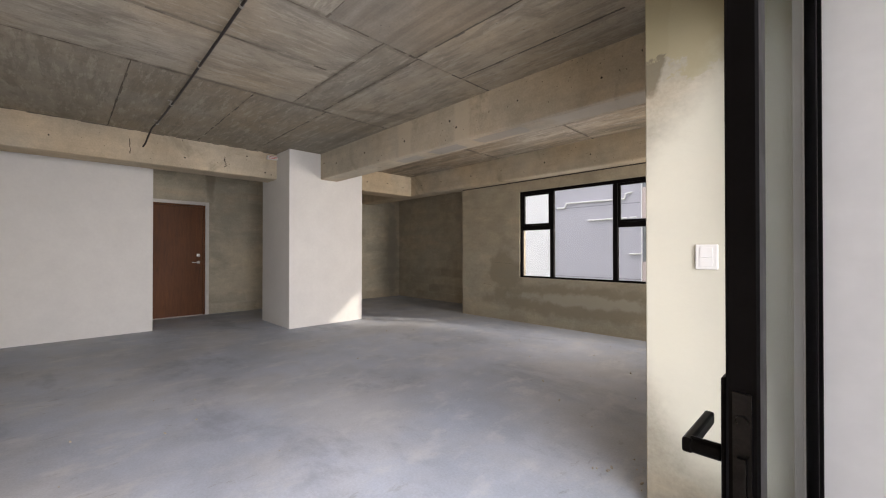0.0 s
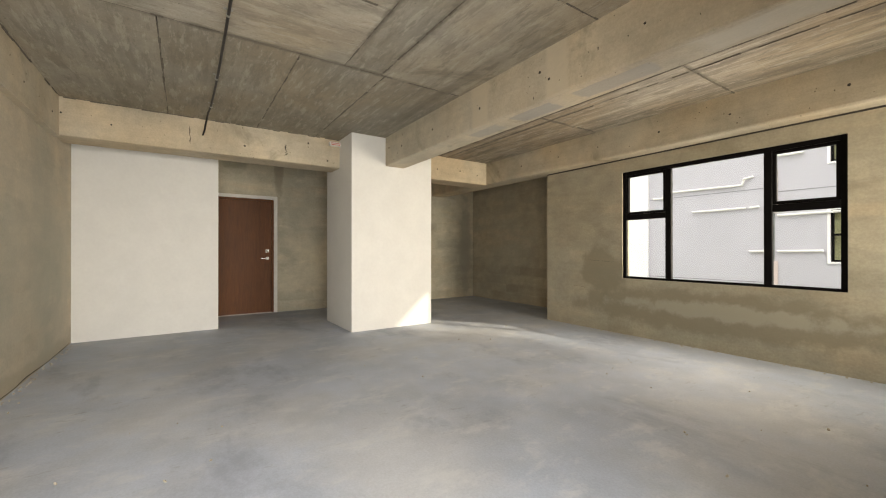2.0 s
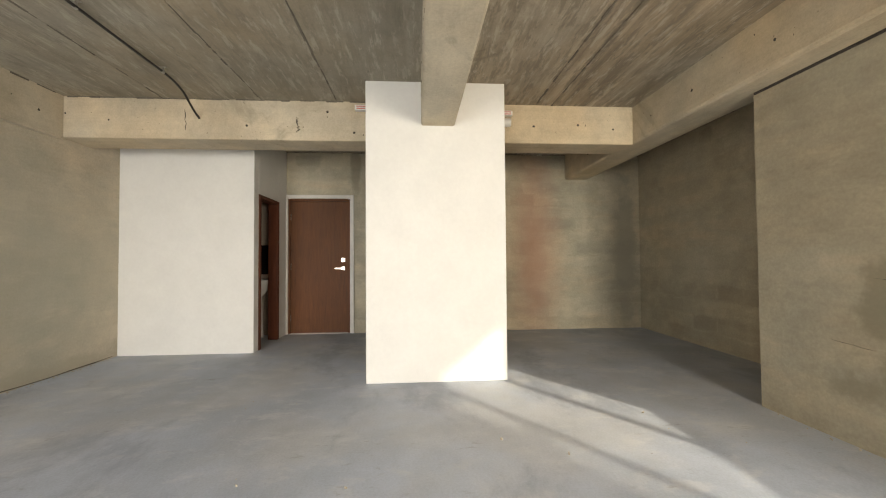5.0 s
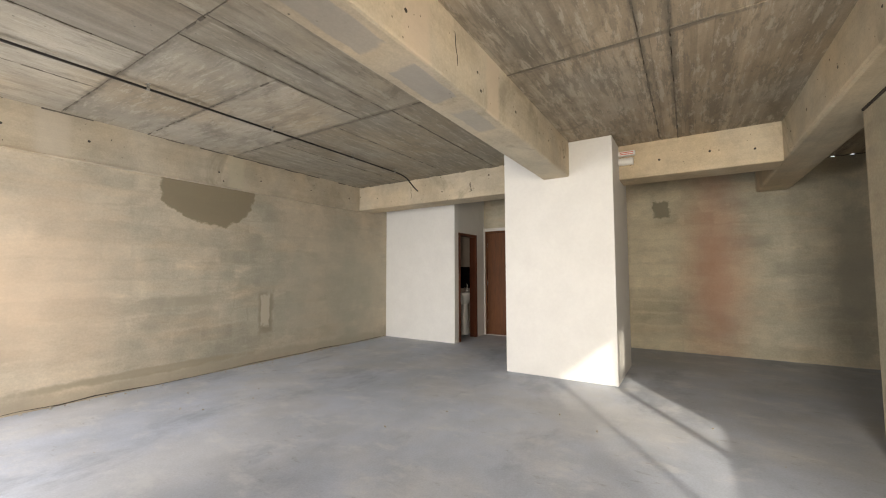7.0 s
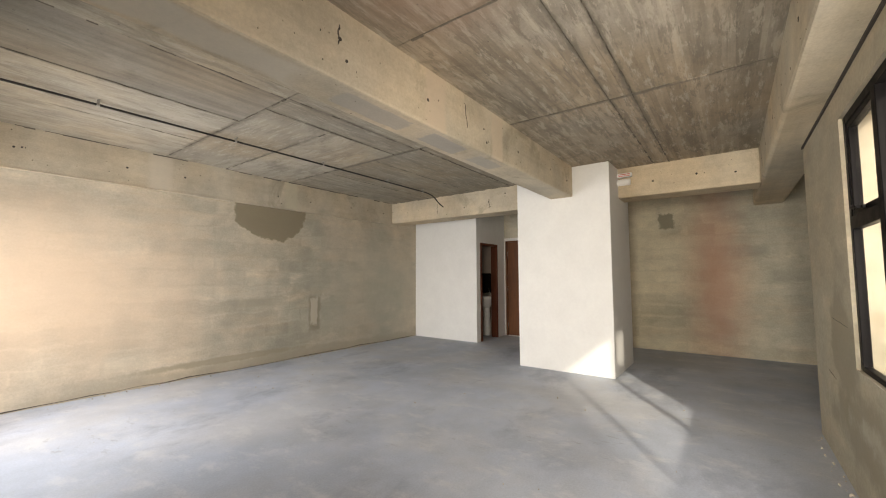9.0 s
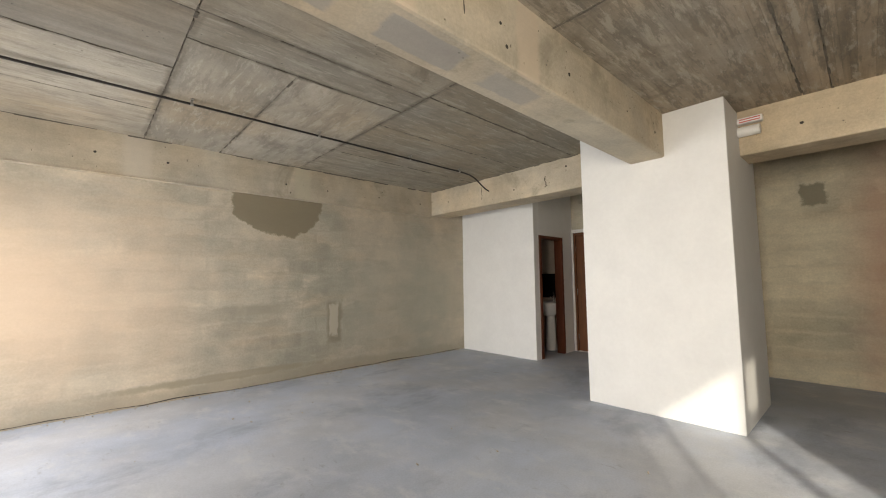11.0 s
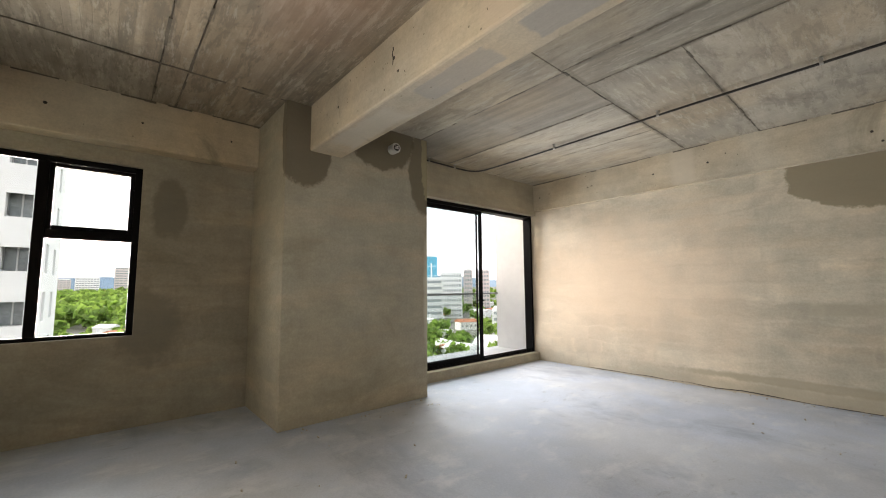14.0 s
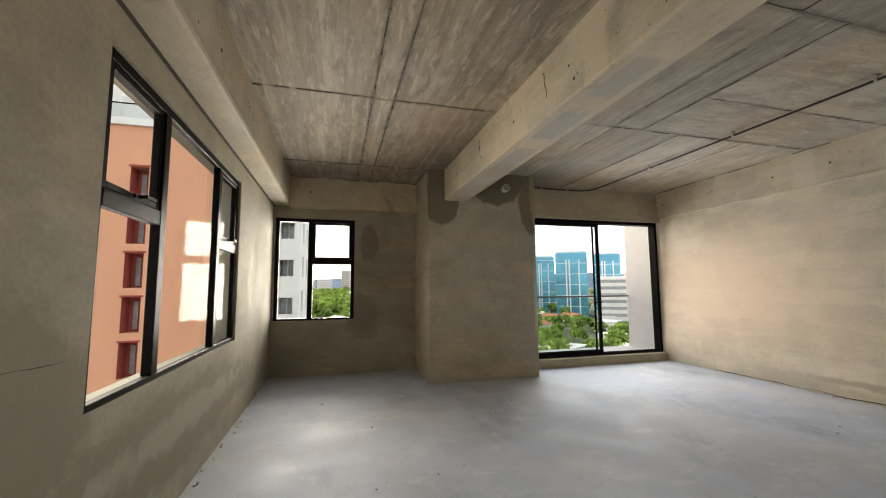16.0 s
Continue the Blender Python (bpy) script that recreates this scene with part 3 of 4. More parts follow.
# white partitions
structure("wall_bathroom_east", [(-7.775, -7.655, S, 1.536, 0, TOP)], M_WHITE, "white painted partition wall of the bathroom", 0.004)
structure("wall_bathroom_north", [(W, -8.52, 1.42, 1.536, 0, TOP), (-8.52, -7.80, 1.42, 1.536, 2.0, TOP), (-7.80, -7.775, 1.42, 1.536, 0, TOP)], M_WHITE, "white painted partition wall with the bathroom doorway", 0.004)
structure("column_white", [(-7.465, -6.32, 3.085, 4.41, 0, TOP)], M_WHITE, "white painted boxed column carrying the beam", 0.008)


# ---- windows and doors ----
def window(name, axis, plane, outward, u0, u1, z0, z1, bars, cross, label, sashes):
    """A black aluminium window in a wall. axis: the wall runs along x or y; bars: (u, width); cross: (u0, u1, z, height); sashes: (u0, u1, z0, z1)."""
    base = (u0, plane, z0) if axis == "x" else (plane, u0, z0)
    win = thing(name, base, label, "window", "", "structure")
    lo, hi = sorted((plane, plane + outward * 0.04))

    def put(bm, a, b, c, d, near=lo, far=hi):
        return box(bm, a, b, near, far, c, d) if axis == "x" else box(bm, near, far, a, b, c, d)

    bm, w = bmesh.new(), 0.05
    for a, b, c, d in ((u0, u0 + w, z0, z1), (u1 - w, u1, z0, z1), (u0 + w, u1 - w, z0, z0 + 0.03), (u0 + w, u1 - w, z1 - w, z1)):
        put(bm, a, b, c, d)
    soften(bm, 0.003, 1)
    part("window_frame", bm, M_BLACK, win, "black aluminium frame")
    for u, wide in bars:
        bm = bmesh.new()
        put(bm, u - wide / 2, u + wide / 2, z0 + 0.03, z1 - w, lo - 0.004, hi + 0.004)
        soften(bm, 0.003, 1)
        part("mullion", bm, M_BLACK, win)
    for a, b, z, high in cross:
        bm = bmesh.new()
        put(bm, a, b, z - high / 2, z + high / 2, lo - 0.002, hi + 0.002)
        soften(bm, 0.003, 1)
        part("transom", bm, M_BLACK, win)
    for a, b, c, d in sashes:
        bm, r = bmesh.new(), 0.032
        for p in ((a, a + r, c, d), (b - r, b, c, d), (a + r, b - r, c, c + r), (a + r, b - r, d - r, d)):
            put(bm, *p, lo + 0.006, hi + 0.006)
        soften(bm, 0.003, 1)
        sash = part("sash", bm, M_BLACK, win)
        bm, m = bmesh.new(), (a + b) / 2
        inner = lo if outward > 0 else hi
        put(bm, m - 0.03, m + 0.03, c + 0.006, c + 0.026, *sorted((inner, inner - outward * 0.012)))
        put(bm, m - 0.008, m + 0.008, c + 0.008, c + 0.024, *sorted((inner - outward * 0.012, inner - outward * 0.04)))
        put(bm, m - 0.012, m + 0.085, c + 0.008, c + 0.026, *sorted((inner - outward * 0.04, inner - outward * 0.052)))
        soften(bm, 0.002, 1)
        part("handle", bm, M_BLACK, sash)
    return win, put, (lo + hi) / 2


def pane(win, put, mid, a, b, c, d, material=None):
    bm = bmesh.new()
    put(bm, a, b, c, d, mid - 0.003, mid + 0.003)
    ob = part("pane", bm, material or M_GLASS, win, "clear glass pane")
    return ob


bars = [(-3.558, 0.07), (-2.545, 0.07)]
cross = [(-4.12, -3.593, 1.615, 0.075), (-2.51, -2.0, 1.60, 0.075)]
sashes = [(-4.12, -3.593, 1.655, 2.195), (-2.51, -2.0, 1.64, 2.195)]
win, put, mid = window("window_1", "x", 6.224, 1, BW[0], BW[1], BW[2], BW[3], bars, cross, "wide black aluminium window with fixed and top-hung panes", sashes)
for a, b, c, d in ((-4.12, -3.593, 0.80, 1.577), (-4.12, -3.593, 1.653, 2.195), (-3.523, -2.58, 0.80, 2.195), (-2.51, -2.0, 0.80, 1.562), (-2.51, -2.0, 1.638, 2.195)):
    pane(win, put, mid, a, b, c, d)
win, put, mid = window("window_2", "y", 0.08, 1, SW[0], SW[1], SW[2], SW[3], [(5.695, 0.07)], [(5.115, 5.66, 1.625, 0.075)], "black aluminium corner window with a top-hung pane", [(5.115, 5.66, 1.663, 2.21)])
for a, b, c, d in ((5.73, 6.13, 0.80, 2.21), (5.115, 5.66, 0.80, 1.587), (5.115, 5.66, 1.663, 2.21)):
    pane(win, put, mid, a, b, c, d)


def balcony_door():
    door = thing("door_balcony", (-0.33, 1.25, 0.125), "black aluminium sliding balcony door, half open", "sliding door", "", "structure")
    for name, b in (("jamb", (-0.40, -0.26, -0.065, -0.02, 0.125, 2.33)), ("jamb", (-0.366, -0.318, 2.547, 2.59, 0.125, 2.33)), ("head", (-0.40, -0.26, -0.02, 2.545, 2.283, 2.33)),
                    ("sill", (-0.40, -0.26, -0.02, 2.545, 0.125, 0.14)), ("track", (-0.392, -0.384, -0.02, 2.545, 0.14, 0.155)),
                    ("track", (-0.352, -0.346, -0.02, 2.545, 0.14, 0.155)), ("track", (-0.27, -0.264, -0.02, 2.545, 0.14, 0.155))):
        bm = bmesh.new()
        box(bm, *b)
        soften(bm, 0.002, 1)
        part(name, bm, M_BLACK, door)
    for name, x0, x1, y0, stile, rail in (("sliding_leaf", -0.361, -0.330, 1.085, 0.055, 0.07), ("fixed_leaf", -0.378, -0.364, 1.20, 0.032, 0.06)):
        bm = bmesh.new()
        far = [(x0, x1, 2.49, 2.545, 0.145, 2.285)] if name == "sliding_leaf" else []
        for b in (*far, (x0, x1, y0, y0 + stile, 0.145, 2.285), (x0, x1, y0 + stile, 2.49, 0.145, 0.145 + rail), (x0, x1, y0 + stile, 2.49, 2.285 - rail * 0.8, 2.285)):
            box(bm, *b)
        soften(bm, 0.003, 1)
        leaf = part(name, bm, M_BLACK, door)
        bm = bmesh.new()
        m = (x0 + x1) / 2
        box(bm, m - 0.003, m + 0.003, y0 + stile, 2.49, 0.145 + rail, 2.285 - rail * 0.8)
        part("pane", bm, M_GLASS, leaf, "clear glass pane")
        if name == "sliding_leaf":
            bm = bmesh.new()
            box(bm, -0.368, -0.361, 1.098, 1.128, 0.87, 1.07)
            tube(bm, (-0.368, 1.113, 0.975), (-0.404, 1.113, 0.975), 0.010, 14)
            box(bm, -0.410, -0.398, 1.103, 1.225, 0.966, 0.984)
            soften(bm, 0.003, 2)
            part("lever_handle", bm, M_BLACK, leaf, "black lever handle")
            bm = bmesh.new()
            box(bm, -0.354, -0.337, 1.082, 1.0852, 0.86, 1.06)
            tube(bm, (-0.3455, 1.079, 1.03), (-0.3455, 1.083, 1.03), 0.006, 12)
            tube(bm, (-0.3455, 1.079, 0.89), (-0.3455, 1.083, 0.89), 0.006, 12)
            box(bm, -0.3495, -0.3415, 1.076, 1.083, 0.94, 0.99)
            part("lock_plate", bm, M_LOCK, leaf, "dark lock plate with screws")


balcony_door()


def entrance_door():
    door = thing("door_entrance", (W, 2.04, 0), "closed brown veneered entrance door in a white frame", "door", "", "structure")
    bm = bmesh.new()
    for b in ((W - 0.02, W + 0.03, 1.535, 1.565, 0, 2.165), (W - 0.02, W + 0.03, 2.515, 2.575, 0, 2.165), (W - 0.02, W + 0.03, 1.565, 2.515, 2.105, 2.165), (W - 0.16, W - 0.02, 1.56, 1.575, 0, 2.12)):
        box(bm, *b)
    soften(bm, 0.004, 1)
    part("casing", bm, M_TRIM, door, "white painted casing")
    bm = bmesh.new()
    for b in ((W - 0.12, W + 0.012, 1.566, 1.60, 0.006, 2.10), (W - 0.12, W + 0.012, 2.48, 2.514, 0.006, 2.10), (W - 0.12, W + 0.012, 1.60, 2.48, 2.07, 2.104)):
        box(bm, *b)
    soften(bm, 0.003, 1)
    part("door_lining", bm, M_DOOR, door)
    bm = bmesh.new()
    box(bm, W - 0.06, W - 0.012, 1.603, 2.477, 0.012, 2.067)
    soften(bm, 0.002, 1)
    leaf = part("door_leaf", bm, M_DOOR, door, "flush brown wood veneer leaf")
    bm = bmesh.new()
    box(bm, W - 0.012, W - 0.006, 2.375, 2.435, 1.115, 1.175)
    tube(bm, (W - 0.006, 2.405, 1.145), (W + 0.006, 2.405, 1.145), 0.02, 18)
    soften(bm, 0.002, 1)
    part("deadbolt", bm, M_STEEL, leaf, "square steel deadbolt")
    bm = bmesh.new()
    box(bm, W - 0.012, W - 0.004, 2.378, 2.432, 0.985, 1.04)
    tube(bm, (W - 0.004, 2.405, 1.012), (W + 0.045, 2.405, 1.012), 0.009, 14)
    box(bm, W + 0.036, W + 0.05, 2.285, 2.415, 1.002, 1.022)
    soften(bm, 0.002, 1)
    part("lever_handle", bm, M_STEEL, leaf, "steel lever handle")
    for z in (0.25, 1.05, 1.82):
        bm = bmesh.new()
        tube(bm, (W - 0.006, 1.6015, z - 0.05), (W - 0.006, 1.6015, z + 0.05), 0.007, 10)
        part("hinge", bm, M_STEEL, leaf, "steel hinge")
    bm = bmesh.new()
    box(bm, W - 0.12, W + 0.02, 1.60, 2.48, 0.0, 0.010)
    part("threshold", bm, M_TRIM, door, "pale threshold strip")


entrance_door()


def bathroom():
    door = thing("door_bathroom", (-8.03, 1.48, 0), "open doorway with a red-brown timber frame", "door frame", "", "structure")
    for name, b in (("jamb", (-7.86, -7.80, 1.41, 1.548, 0, 2.0)), ("jamb", (-8.52, -8.46, 1.41, 1.548, 0, 2.0)), ("head", (-8.46, -7.86, 1.41, 1.548, 1.955, 2.0))):
        bm = bmesh.new()
        box(bm, *b)
        soften(bm, 0.004, 1)
        part(name, bm, M_FRAME, door)
    bm = bmesh.new()
    box(bm, -7.90, -7.862, 0.82, 1.40, 0.012, 1.95)
    soften(bm, 0.003, 1)
    leaf = part("door_leaf", bm, M_FRAME, door, "red-brown leaf swung inwards")
    bm = bmesh.new()
    tube(bm, (-7.90, 0.88, 1.0), (-7.95, 0.88, 1.0), 0.009, 12)
    box(bm, -7.955, -7.94, 0.87, 0.99, 0.99, 1.01)
    part("lever_handle", bm, M_STEEL, leaf, "steel lever handle")
    structure("wall_bathroom_lining", [(W + 0.002, W + 0.012, S, 1.42, 0, 0.93), (W + 0.002, W + 0.012, S, 1.42, 1.38, TOP)], M_TILE, "beige bathroom wall")
    structure("trim_splashback", [(W + 0.002, W + 0.016, S, 1.42, 0.93, 1.38)], M_BLACK, "dark tiled splashback")
    sink = thing("pedestal_sink", (-8.6, 1.18, 0), "white ceramic pedestal sink standing by the bathroom wall", "sink")
    bm = bmesh.new()
    rings = [(0.62, 0.10), (0.70, 0.17), (0.80, 0.215), (0.85, 0.225), (0.86, 0.215), (0.85, 0.19), (0.78, 0.14), (0.745, 0.05)]
    last = None
    for z, r in rings:
        ring = [bm.verts.new((-8.625 + 0.95 * r * math.cos(a), 1.17 + r * math.sin(a), z)) for a in [2 * math.pi * k / 28 for k in range(28)]]
        if last:
            for k in range(28):
                bm.faces.new((last[k], last[(k + 1) % 28], ring[(k + 1) % 28], ring[k]))
        last = ring
    bm.faces.new(last)
    for f in bm.faces:
        f.smooth = True
    part("basin", bm, M_CERAMIC, sink)
    bm = bmesh.new()
    tube(bm, (-8.66, 1.17, 0), (-8.66, 1.17, 0.64), 0.10, 20, 0.075)
    soften(bm, 0.008, 2)
    part("pedestal", bm, M_CERAMIC, sink)
    bm = bmesh.new()
    tube(bm, (-8.80, 1.17, 0.85), (-8.80, 1.17, 0.99), 0.016, 14)
    tube(bm, (-8.80, 1.17, 0.97), (-8.68, 1.17, 0.95), 0.011, 12)
    tube(bm, (-8.80, 1.17, 0.99), (-8.77, 1.17, 1.03), 0.008, 10)
    part("tap", bm, M_STEEL, sink, "chrome tap")


bathroom()

# ---- conduit, pipes, switch ----
def conduit():
    pipe = thing("electrical_conduit", (-6.83, 1.312, 2.63), "thin black conduit clipped under the concrete ceiling", "conduit")
    cu = bpy.data.curves.new("pipe", "CURVE")
    cu.dimensions, cu.bevel_depth, cu.bevel_resolution, cu.resolution_u = "3D", 0.0105, 3, 10
    sp = cu.splines.new("BEZIER")
    z = TOP - 0.042
    pts = [(-0.505, 2.585, z), (-0.50, 2.0, z), (-0.50, 1.55, z), (-0.535, 1.43, z), (-0.64, 1.35, z), (-0.80, 1.335, z), (-2.0, 1.345, z), (-4.0, 1.37, z), (-5.9, 1.37, z), (-6.28, 1.36, z),
           (-6.40, 1.35, z - 0.010), (-6.50, 1.345, z - 0.035), (-6.60, 1.335, z - 0.08), (-6.72, 1.325, z - 0.135), (-6.83, 1.312, z - 0.164)]
    sp.bezier_points.add(len(pts) - 1)
    for p, co in zip(sp.bezier_points, pts):
        p.co = Vector(co)
        p.handle_left_type = p.handle_right_type = "AUTO"
    curve = bpy.data.objects.new("pipe_curve", cu)
    me = bpy.data.meshes.new_from_object(curve)
    bpy.data.objects.remove(curve)
    me.materials.clear()
    me.materials.append(M_CONDUIT)
    for v in me.vertices:
        v.co -= pipe.location
    ob = new("pipe", me)
    ob.parent = pipe
    for k, x in enumerate((-1.80, -2.95, -4.08, -5.28, -6.15)):
        bm = bmesh.new()
        y = 1.345 if x > -2 else 1.358 if x > -3 else 1.37
        box(bm, x - 0.011, x + 0.011, y - 0.03, y + 0.03, TOP - 0.006, TOP - 0.001)
        box(bm, x - 0.010, x + 0.010, y - 0.008, y + 0.008, z, TOP - 0.004)
        tube(bm, (x - 0.011, y, z), (x + 0.011, y, z), 0.0145, 14)
        part("clip", bm, M_CLIP, pipe, "zinc saddle clip")
    for y in (2.2, 1.75):
        bm = bmesh.new()
        box(bm, -0.53, -0.47, y - 0.011, y + 0.011, TOP - 0.006, TOP - 0.001)
        box(bm, -0.508, -0.492, y - 0.010, y + 0.010, z, TOP - 0.004)
        tube(bm, (-0.50, y - 0.011, z - 0.003), (-0.50, y + 0.011, z - 0.003), 0.0145, 14)
        part("clip", bm, M_CLIP, pipe, "zinc saddle clip")


conduit()


def sleeve(y0, y1, z, both):
    """Wrapped pipe ends beside the white column."""
    a = thing("pipe_sleeve", (-6.78, (y0 + y1) / 2, z), "white plastic sleeve with red print on the concrete beam", "pipe", "sleeves beside the column")
    bm = bmesh.new()
    box(bm, -6.83, -6.765, y0, y1, z - 0.028, z + 0.028)
    soften(bm, 0.008, 2)
    part("sleeve", bm, M_PLASTIC, a)
    for dz in (-0.012, 0.010):
        bm = bmesh.new()
        box(bm, -6.765, -6.7635, y0 + 0.02, y1 - 0.015, z + dz - 0.004, z + dz + 0.005)
        part("print", bm, M_RED, a, "red printed line")
    if both:
        b = thing("pipe_stub", (-6.78, (y0 + y1) / 2, z - 0.10), "short white pipe stub on the concrete beam", "pipe", "sleeves beside the column")
        bm = bmesh.new()
        tube(bm, (-6.785, y0, z - 0.10), (-6.785, y1 - 0.02, z - 0.10), 0.045, 20)
        soften(bm, 0.006, 2)
        part("pipe", bm, M_PLASTIC, b)


sleeve(2.915, 3.083, 2.752, False)
sleeve(4.412, 4.60, 2.72, True)

stub = thing("drain_stub", (-0.935, 3.05, 2.62), "white plastic pipe stub with a round end on the pier", "pipe")
bm = bmesh.new()
tube(bm, (-0.935, 3.05, 2.62), (-1.03, 3.05, 2.62), 0.052, 24)
soften(bm, 0.006, 2)
part("pipe", bm, M_PVC, stub)
bm = bmesh.new()
tube(bm, (-1.028, 3.05, 2.62), (-1.035, 3.05, 2.62), 0.034, 20)
part("cap", bm, M_HOLE, stub, "dark pipe mouth")
bm = bmesh.new()
for z in (-0.012, 0.0, 0.012):
    box(bm, -1.038, -1.0355, 3.03, 3.07, 2.62 + z - 0.003, 2.62 + z + 0.003)
part("grille", bm, M_PLASTIC, stub, "pale grille bars")

sw = thing("light_switch", (-0.684, 2.575, 1.19), "white plastic light switch on the plastered pier", "light switch")
bm = bmesh.new()
box(bm, -0.727, -0.641, 2.564, 2.5755, 1.138, 1.248)
soften(bm, 0.005, 2)
part("plate", bm, M_PLASTIC, sw)
for z0, z1 in ((1.152, 1.188), (1.190, 1.234)):
    bm = bmesh.new()
    box(bm, -0.708, -0.660, 2.5615, 2.5645, z0, z1)
    soften(bm, 0.001, 1)
    part("rocker", bm, M_PLASTIC, sw)


def tie_holes(owner, spots, normal):
    """Form-tie holes with a chipped rim."""
    parent = bpy.data.objects[owner]
    rng = random.Random(len(spots))
    n = Vector(normal)
    for p in spots:
        bm = bmesh.new()
        r = rng.uniform(0.010, 0.016)
        tube(bm, Vector(p) - n * 0.004, Vector(p) + n * 0.0015, r, 9, r * 0.8)
        for v in bm.verts:
            v.co += Vector([rng.uniform(-0.002, 0.002) for _ in range(3)]) * 0.6
        part("tie_hole", bm, M_HOLE, parent)


tie_holes("beam_south", [(x, S + 0.05, z) for x, z in ((-0.62, 2.60), (-1.515, 2.62), (-1.46, 2.61), (-2.365, 2.603), (-2.97, 2.607), (-4.27, 2.575), (-4.33, 2.47), (-4.86, 2.57), (-5.73, 2.595), (-6.57, 2.595))], (0, 1, 0))
tie_holes("beam_west", [(-6.83, y, z) for y, z in ((-0.0, 2.66), (0.42, 2.6), (1.79, 2.56), (2.62, 2.72), (2.9, 2.5), (4.85, 2.6), (5.35, 2.62), (5.75, 2.58))], (1, 0, 0))
tie_holes("beam_north", [(x, 5.985, 2.62) for x in (-0.9, -1.9, -2.8, -3.55, -4.4, -5.1, -5.9, -6.5, -8.0)], (0, -1, 0))
tie_holes("beam_centre", [(x, 3.926, z) for x, z in ((-1.5, 2.62), (-2.3, 2.66), (-2.35, 2.55), (-3.1, 2.6), (-3.9, 2.63), (-3.95, 2.52), (-4.6, 2.6), (-5.5, 2.62), (-6.1, 2.6))], (0, 1, 0))
tie_holes("beam_centre", [(x, 3.607, z) for x, z in ((-1.6, 2.6), (-2.4, 2.64), (-3.2, 2.57), (-3.3, 2.66), (-4.1, 2.6), (-5.0, 2.62), (-5.8, 2.6), (-6.2, 2.66))], (0, -1, 0))
tie_holes("beam_east", [(-0.13, y, 2.62) for y in (4.4, 5.1, 5.7)], (-1, 0, 0))



def chips(owner, count, axis, plane, u0, u1, z0, z1, normal, seed):
    """Blow holes and chipped spots scattered over a beam's side, one mesh."""
    rng = random.Random(seed)
    bm = bmesh.new()
    n = Vector(normal)
    for _ in range(count):
        u, z = rng.uniform(u0, u1), rng.uniform(z0, z1)
        p = Vector((u, plane, z)) if axis == "x" else Vector((plane, u, z))
        r = rng.choice((0.002, 0.0025, 0.003, 0.005))
        vs = tube(bm, p - n * 0.004, p + n * 0.001, r, 7, r * 0.7)
        long = rng.uniform(1.0, 3.2)
        for v in vs:
            v.co.z = z + (v.co.z - z) * long
            v.co += Vector([rng.uniform(-1, 1) * r * 0.3 for _ in range(3)])
    ob = part("blow_holes", bm, M_HOLE, bpy.data.objects[owner])
    tagged(ob, "", "", "", "stuff")


chips("beam_centre", 60, "x", 3.926, -6.2, -1.0, 2.45, 2.80, (0, 1, 0), 1)
chips("beam_centre", 50, "x", 3.607, -6.2, -1.0, 2.45, 2.80, (0, -1, 0), 2)
chips("beam_north", 50, "x", 5.985, -6.7, 0.0, 2.46, 2.80, (0, -1, 0), 3)
chips("beam_west", 45, "y", -6.83, 0.0, 5.9, 2.44, 2.80, (1, 0, 0), 4)
chips("beam_south", 25, "x", S + 0.05, -6.7, -0.6, 2.43, 2.80, (0, 1, 0), 5)

# ---- balcony ----
structure("balcony_slab", [(-0.24, 0.50, S - DEEP, 2.80, -0.15, 0.10)], M_OUT, "pale balcony slab")
structure("balcony_wall_south", [(-0.25, 0.43, -0.30, -0.10, 0.10, 3.2)], M_OUT, "white rendered balcony side wall")
# Unseen outer length and height are added to keep sun off the door.
structure("balcony_wall_north", [(-0.40, 3.4, 2.572, 2.80, 0.10, 6.5)], M_OUT, "white rendered balcony side wall")
rail = thing("balcony_railing", (0.42, 1.24, 0.10), "glass balcony railing with a slim steel handrail", "railing")
bm = bmesh.new()
box(bm, 0.395, 0.445, -0.10, 2.582, 1.035, 1.065)
soften(bm, 0.006, 2)
part("handrail", bm, M_RAIL, rail)
for y0, y1 in ((-0.09, 1.235), (1.245, 2.575)):
    bm = bmesh.new()
    box(bm, 0.415, 0.425, y0, y1, 0.10, 1.035)
    part("pane", bm, M_GLASS, rail, "clear glass panel")

# ---- neighbouring buildings ----
GROUND = -27.0
M_LAV = plain("lavender_render", (0.50, 0.49, 0.535), 0.9, 0.0, 0.04, 0.5)
M_PINK = plain("pink_render", (0.62, 0.52, 0.49), 0.9, 0.0, 0.05, 0.6)
M_ORANGE = plain("orange_render", (0.72, 0.36, 0.22), 0.9, 0.0, 0.06, 0.4)
M_REVEAL = plain("red_render", (0.36, 0.07, 0.055), 0.9, 0.0, 0.08, 1.0)
M_PALE = plain("pale_render", (0.78, 0.77, 0.75), 0.9, 0.0, 0.05, 0.3)
M_DIMGLASS = plain("window_glass_dark", (0.31, 0.33, 0.33), 0.08, 0.0, 0.3, 0.7)
M_BLUEGLASS = plain("blue_curtain_wall", (0.09, 0.36, 0.50), 0.12, 0.3, 0.25, 0.08)
M_ROOM = plain("ochre_room", (0.5, 0.45, 0.26), 0.9, 0.0, 0.1, 1.0)


def wall_with_holes(bm, put, u0, u1, z0, z1, columns, rows):
    """Boxes that leave a hole for each window: columns are (u0, u1), rows (z0, z1)."""
    u = u0
    for a, b in columns:
        put(bm, u, a, z0, z1)
        z = z0
        for c, d in rows:
            put(bm, a, b, z, c)
            z = d
        put(bm, a, b, z, z1)
        u = b
    put(bm, u, u1, z0, z1)


